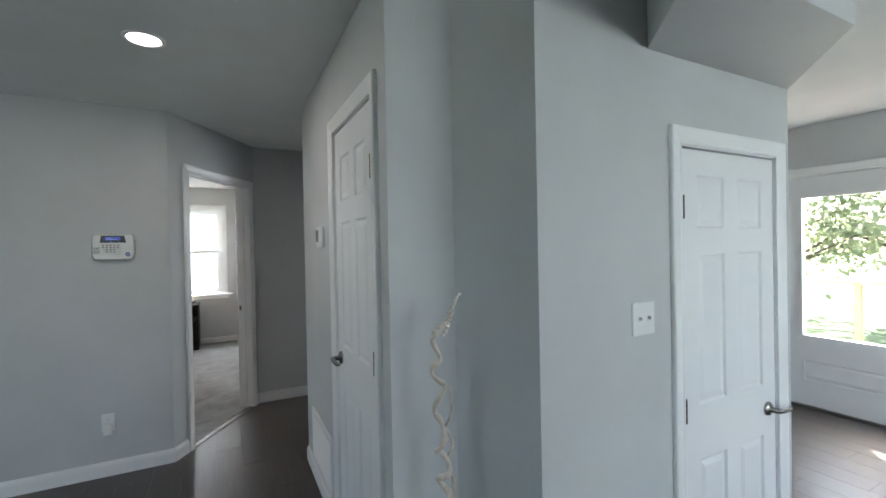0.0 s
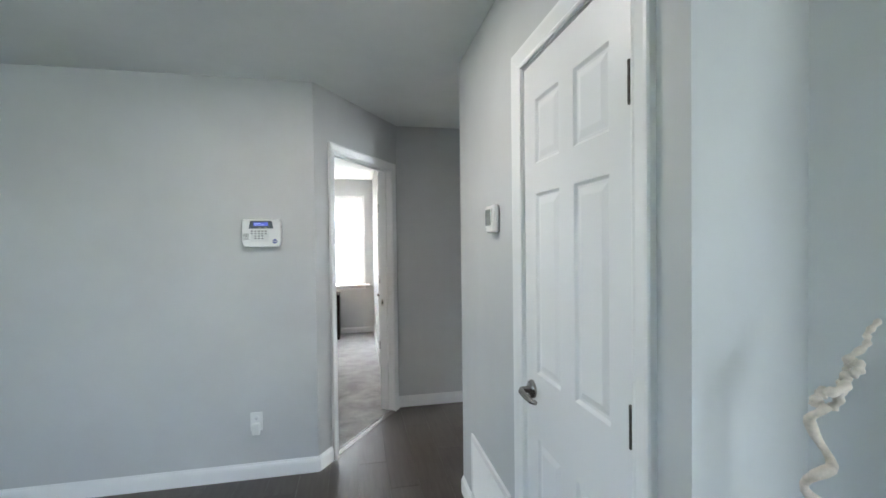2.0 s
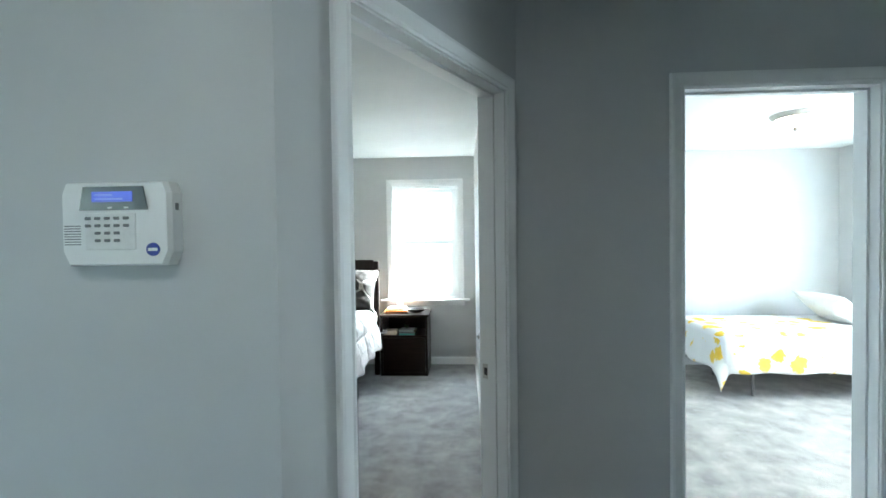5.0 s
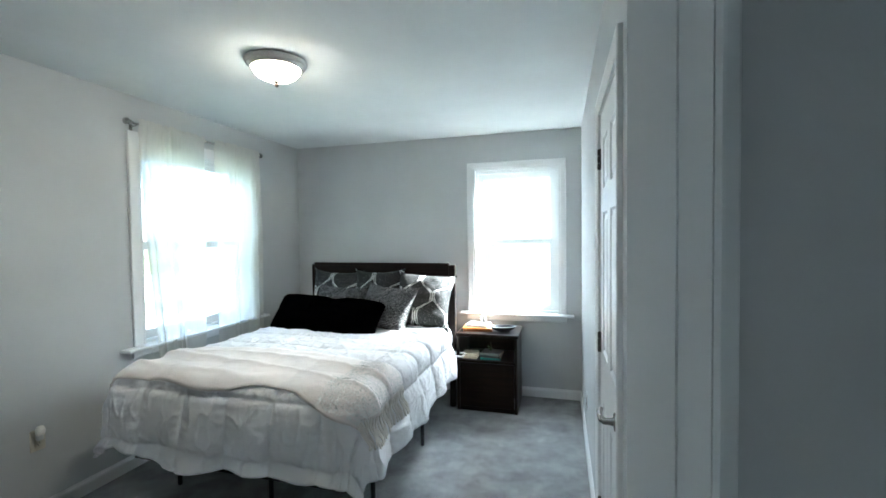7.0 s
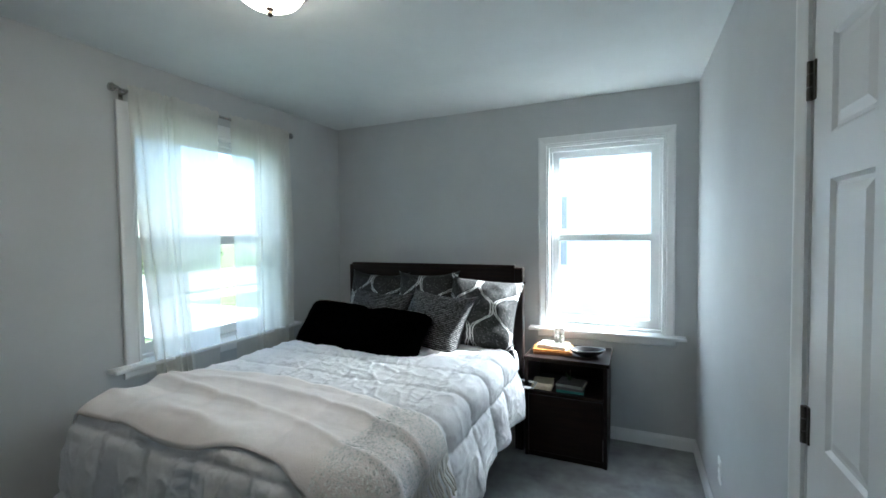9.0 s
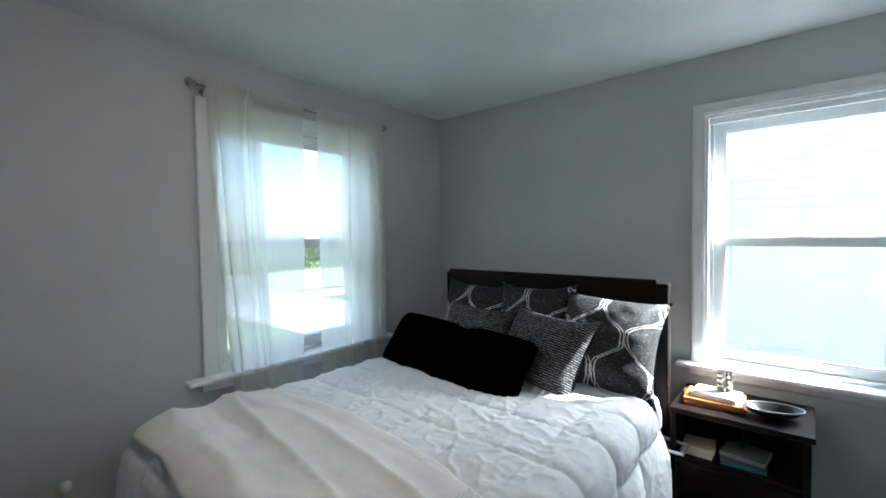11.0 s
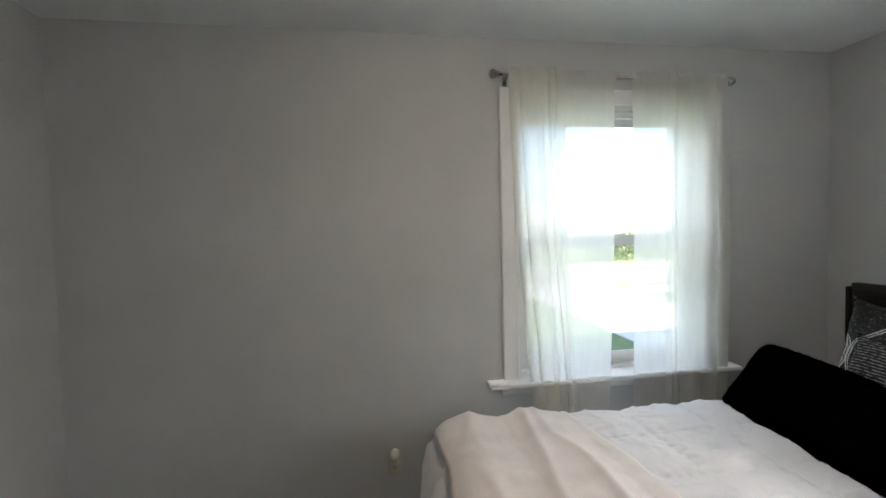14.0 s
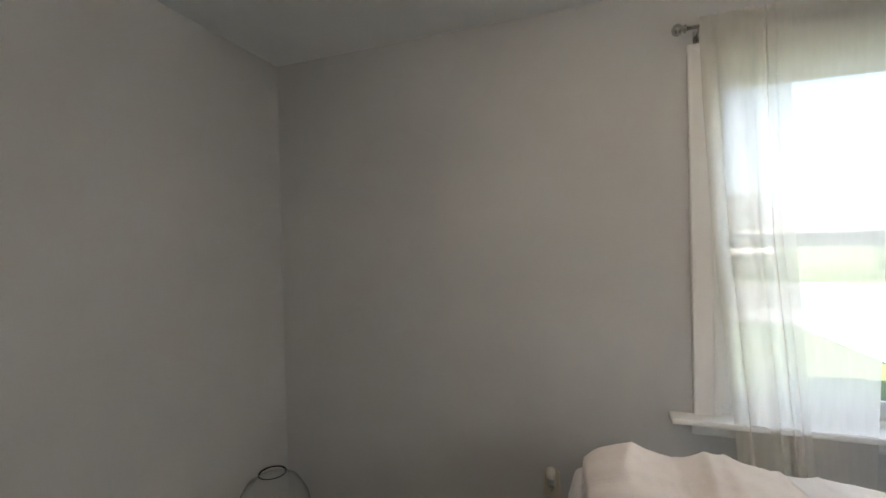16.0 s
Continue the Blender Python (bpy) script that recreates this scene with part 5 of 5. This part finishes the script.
# ---- guest bed ----
gb = thing("guest_bed", "single bed with a white and yellow floral quilt", "bed", at=(3.9, 4.5, 0))


def gb_part(name, bm, mat, label="", smooth=False):
    bmesh.ops.translate(bm, verts=bm.verts, vec=(-3.9, -4.5, 0))
    return part(name, bm, mat, gb, label, smooth)


for x in (3.42, 4.6):
    for y in (4.28, 4.9):
        gb_part("leg", tube(bmesh.new(), [(x, y, 0.008), (x, y, 0.30)], 0.014, 10), M_STEEL)
gb_part("frame", boxes((3.12, 4.95, 4.20, 5.06, 0.28, 0.31)), M_FRAME)
gb_part("mattress", boxes((3.10, 4.96, 4.17, 5.08, 0.31, 0.575), bevel=0.03, segments=2), M_SHEET, "", True)
M_FLORAL, nt_, b_ = material("yellow_floral")
vo_ = nt_.nodes.new("ShaderNodeTexVoronoi")
vo_.inputs["Scale"].default_value = 5.5
nt_.links.new(coords(nt_), vo_.inputs["Vector"])
edge_ = math_node(nt_, "ADD", vo_.outputs["Distance"], math_node(nt_, "MULTIPLY", noise_tex(nt_, coords(nt_), 26.0, 4), 0.55))
nt_.links.new(ramp(nt_, edge_, [(0.0, (0.80, 0.45, 0.02)), (0.60, (0.82, 0.60, 0.08)), (0.65, (0.82, 0.82, 0.80)), (1.0, (0.82, 0.82, 0.80))]), b_.inputs["Base Color"])
b_.inputs["Roughness"].default_value = 0.9


def quilt_point(u, v, lift):
    x0, y0 = 3.16, 4.24
    ox, oy = min(u - x0, 0.0), min(v - y0, 0.0)
    d = math.hypot(ox, oy)
    bx, by = max(u, x0), max(v, y0)
    z = 0.60 + 0.006 * noise.noise(Vector((u * 5, v * 5, 0)))
    if d < 1e-6:
        return Vector((bx, by, z + lift))
    ux, uy = ox / d, oy / d
    a = min(d / 0.06, math.pi / 2)
    down = max(0.0, d - 0.094)
    rip = 0.025 * down / 0.3 * math.sin((u if oy else v) * 14)
    out = 0.06 * math.sin(a) + 0.15 * down + rip + lift
    return Vector((bx + ux * out, by + uy * out, z - 0.06 * (1 - math.cos(a)) - down))


gb_part("quilt", sheet_mesh(quilt_point, span(2.78, 4.96, 70), span(3.86, 5.08, 44), 0.008), M_FLORAL, "white quilt with yellow flowers", True)
cu = cushion("guest_pillow", "white pillow on the guest bed", M_SHEET, (4.62, 4.72, 0.605), 90, 48, 0, 0.6, 0.40, 0.16, 21)
cu["group"] = "guest bed pillows"


# ---- outdoors ----
M_SIDING = plain("cream_siding", (0.84, 0.78, 0.74), 0.7, 0, 4, 0.05)
M_SHINGLE = plain("roof_shingle", (0.10, 0.10, 0.11), 0.9, 0, 12, 0.3)
hs = thing("neighbour_house", "neighbouring house with pale lap siding", "house", at=(0, 9.5, -0.5))
part("wall", boxes((-3.2, 4.75, 0.02, 6.0, 0, 4.4)), M_SIDING, hs)
bm = bmesh.new()
for k in range(34):
    z = 0.25 + k * 0.12
    vs = [bm.verts.new(p) for p in ((-3.2, 0.02, z + 0.125), (4.75, 0.02, z + 0.125), (4.75, -0.010, z), (-3.2, -0.010, z))]
    bm.faces.new(vs)
    vs2 = [bm.verts.new(p) for p in ((-3.2, 0.02, z), (4.75, 0.02, z))]
    bm.faces.new((vs[3], vs[2], vs2[1], vs2[0]))
sd = part("siding", bm, M_SIDING, hs)
sd["kind"] = "stuff"
part("roof", boxes((-3.5, 5.05, -0.35, 6.3, 4.4, 4.6)), M_SHINGLE, hs)
M_PANE = plain("dark_pane", (0.34, 0.36, 0.38), 0.1)
for x, z in ((-0.9, 1.35), (2.6, 1.35)):
    w = part("window", boxes((x - 0.5, x + 0.5, -0.045, 0.0, z, z + 1.3)), M_VINYL, hs)
    part("pane", boxes((x - 0.42, x + 0.42, -0.052, -0.044, z + 0.08, z + 0.62), (x - 0.42, x + 0.42, -0.052, -0.044, z + 0.69, z + 1.22)), M_PANE, w)

structure("driveway", boxes((-14.0, -5.6, 7.2, 10.4, -0.51, -0.475)), plain("driveway_concrete", (0.46, 0.44, 0.41), 0.9, 0, 2, 0.1), "pale concrete driveway")
# added pale ground that throws sunlight up through the north window
structure("bounce_slab", boxes((-3.0, 5.2, 5.50, 7.6, -0.51, -0.478)), plain("bounce_pale", (0.44, 0.42, 0.40), 0.9, 0, 2, 0.1), "pale slab added to bounce light through the north window")
structure("road", boxes((-22.0, -14.0, -60, 60, -0.51, -0.485)), plain("pale_road", (0.30, 0.29, 0.27), 0.9, 0, 2, 0.1), "pale sunlit street")
structure("pavement", boxes((-13.2, -11.8, -60, 60, -0.51, -0.47)), plain("footpath", (0.42, 0.41, 0.39), 0.9, 0, 2, 0.1), "concrete footpath")
deck = thing("deck", "sunlit wooden deck behind the garden door", "deck", at=(7.2, -1.0, -0.5))
M_DECK = plain("deck_wood", (0.42, 0.30, 0.18), 0.7, 0, 8, 0.2)
for k in range(20):
    part("board", boxes((-1.7 + k * 0.165, -1.55 + k * 0.165, -3.0, 3.0, 0.36, 0.39)), M_DECK, deck)
for k in range(9):
    part("post", boxes((1.62, 1.70, -3.0 + k * 0.72, -2.92 + k * 0.72, 0.0, 1.30)), M_DECK, deck)
part("handrail", boxes((1.58, 1.74, -3.0, 3.0, 1.30, 1.34)), M_DECK, deck)
fh = thing("far_house", "low house across the street", "house", at=(-34, 6.0, -0.5))
part("wall", boxes((-4, 4, -7, 7, 0, 3.0)), M_SIDING, fh)
bm = bmesh.new()
pr = [(-4.5, 2.95), (4.5, 2.95), (0, 5.0)]
a = [bm.verts.new((x, -7.4, z)) for x, z in pr]
b = [bm.verts.new((x, 7.4, z)) for x, z in pr]
bm.faces.new(a)
bm.faces.new(b)
for i in range(3):
    bm.faces.new((a[i], a[(i + 1) % 3], b[(i + 1) % 3], b[i]))
part("roof", bm, M_SHINGLE, fh)
for y in (-4.5, 0.0, 4.0):
    w = part("window", boxes((4.0, 4.06, y - 0.7, y + 0.7, 0.9, 2.2)), M_VINYL, fh)
    part("pane", boxes((4.055, 4.07, y - 0.6, y + 0.6, 1.0, 2.1)), M_PANE, w)

# greens lightened and greyed: washed-out haze is mixed into the leaf colour
M_LEAF, nt_, b_ = material("leaves")
gi_ = nt_.nodes.new("ShaderNodeNewGeometry")
nt_.links.new(ramp(nt_, gi_.outputs["Random Per Island"], [(0.0, (0.08, 0.11, 0.05)), (0.6, (0.14, 0.17, 0.09)), (1.0, (0.24, 0.26, 0.17))]), b_.inputs["Base Color"])
b_.inputs["Roughness"].default_value = 0.6
lt_, lm_ = nt_.nodes.new("ShaderNodeBsdfTranslucent"), nt_.nodes.new("ShaderNodeMixShader")
lt_.inputs["Color"].default_value = (0.30, 0.34, 0.21, 1)
lm_.inputs[0].default_value = 0.55
nt_.links.new(b_.outputs[0], lm_.inputs[1])
nt_.links.new(lt_.outputs[0], lm_.inputs[2])
nt_.links.new(lm_.outputs[0], nt_.nodes["Material Output"].inputs["Surface"])
M_BARK = plain("bark", (0.10, 0.08, 0.06), 0.95, 0, 20, 0.3, 0.6)


def tree(at, tall, spread, seed, leaves=2200):
    rng = random.Random(seed)
    ob = thing("tree", "leafy green tree in the yard", "tree", "yard trees", "", at)
    bm = tube(bmesh.new(), [(0, 0, 0), (0.05, 0.02, tall * 0.25), (-0.04, 0.06, tall * 0.5), (0.03, 0.0, tall * 0.85)], [0.17, 0.13, 0.10, 0.03], 10)
    tips = []
    for k in range(16):
        z = tall * rng.uniform(0.18, 0.75)
        a = rng.uniform(0, 6.28)
        end = Vector((math.cos(a) * spread * rng.uniform(0.5, 1.0), math.sin(a) * spread * rng.uniform(0.5, 1.0), z + tall * rng.uniform(0.08, 0.3)))
        mid = Vector((end.x * 0.45, end.y * 0.45, z + (end.z - z) * 0.35))
        tube(bm, [(0, 0, z), mid, end], [0.06, 0.04, 0.012], 6)
        tips += [end, mid * 0.4 + end * 0.6]
    part("trunk", bm, M_BARK, ob)
    bm = bmesh.new()
    for k in range(leaves):
        c = tips[rng.randrange(len(tips))] + Vector((rng.gauss(0, 0.36), rng.gauss(0, 0.36), rng.gauss(0, 0.30))) * spread * 0.42
        n = Vector((rng.gauss(0, 1), rng.gauss(0, 1), rng.gauss(0.6, 1))).normalized()
        t1 = n.orthogonal().normalized() * rng.uniform(0.06, 0.12)
        t2 = n.cross(t1)
        bm.faces.new([bm.verts.new(c + p) for p in (t1, t2 * 0.5, -t1, -t2 * 0.5)])
    cr = part("crown", bm, M_LEAF, ob)
    cr["kind"] = "stuff"
    return ob


tree((13.5, 0.6, -0.5), 5.0, 2.8, 1, 4000)
tree((13.0, 3.6, -0.5), 4.4, 2.6, 2, 4000)
tree((17.0, 2.0, -0.5), 6.5, 3.6, 3, 4000)
tree((-26.0, 9.0, -0.5), 5.5, 2.3, 4, 1500)
tree((-24.0, 2.0, -0.5), 2.2, 1.1, 5, 900)

def hedge(at, length, deep, tall, seed):
    """A clipped hedge: stems inside, a shell of many small leaves."""
    rng = random.Random(seed)
    ob = thing("hedge", "clipped green hedge across the street", "hedge", "", "", at)
    bm = bmesh.new()
    for k in range(9):
        x, y = rng.uniform(-0.4, 0.4) * deep, rng.uniform(-0.45, 0.45) * length
        tube(bm, [(x, y, 0), (x * 1.1, y + rng.uniform(-0.2, 0.2), tall * 0.8)], [0.03, 0.012], 6)
    part("stem", bm, M_BARK, ob)
    bm = bmesh.new()
    for k in range(3500):
        u, v, w = rng.uniform(-1, 1), rng.uniform(-1, 1), rng.random() ** 0.6
        swell = 1 + 0.18 * noise.noise(Vector((u * 2, v * 5, w * 2)))
        c = Vector((u * deep / 2 * swell, v * length / 2, w * tall * swell))
        t1 = Vector((rng.gauss(0, 1), rng.gauss(0, 1), rng.gauss(0, 1))).normalized() * rng.uniform(0.06, 0.12)
        t2 = t1.orthogonal().normalized() * t1.length * 0.6
        bm.faces.new([bm.verts.new(c + p) for p in (t1, t2, -t1, -t2)])
    part("foliage", bm, M_LEAF, ob)["kind"] = "stuff"
    return ob


hedge((-24.0, 18.0, -0.5), 6.0, 1.6, 1.6, 31)
hedge((-25.5, 10.5, -0.5), 3.0, 1.4, 1.1, 32)

# ---- plank floor of the hall ----
PW, PL = 0.178, 1.22
plank_me = mesh_of("plank", boxes((0, PL - 0.0008, 0.0004, PW - 0.0004, -0.004, 0.0), bevel=0.0005), M_PLANK)
planks = tagged(new("floor_planks"), "dark grey-brown wood plank floor", "", "", "structure")
rng = random.Random(17)
rest = bmesh.new()
for c in range(51):
    x = -3.6 + (c + 1) * PW
    y = -5.0 - rng.random() * PL
    while y < FAR_Y + 0.03:
        y1 = min(y + PL, FAR_Y + 0.05)
        lo = max(y, -5.0)
        near = -1.3 < x < 5.25 and y1 > -1.9 and y1 - y > PL - 0.01
        if near:
            ob = new("plank", plank_me)
            ob.parent = planks
            ob.matrix_basis = pose(x, y, 0.0, 0, 0, 90)
        else:
            box(rest, x - PW + 0.0009, x - 0.0009, lo, y1 - 0.0016, -0.004, 0.0)
        y += PL
M_PLANK_REST = wood_material("dark_plank_rest", (0.105, 0.092, 0.082), (0.052, 0.044, 0.039), stretch=(26, 2.2, 26), rough=0.30, per_piece=False)
rs = part("plank_rest", rest, M_PLANK_REST, planks)
rs["kind"] = "stuff"
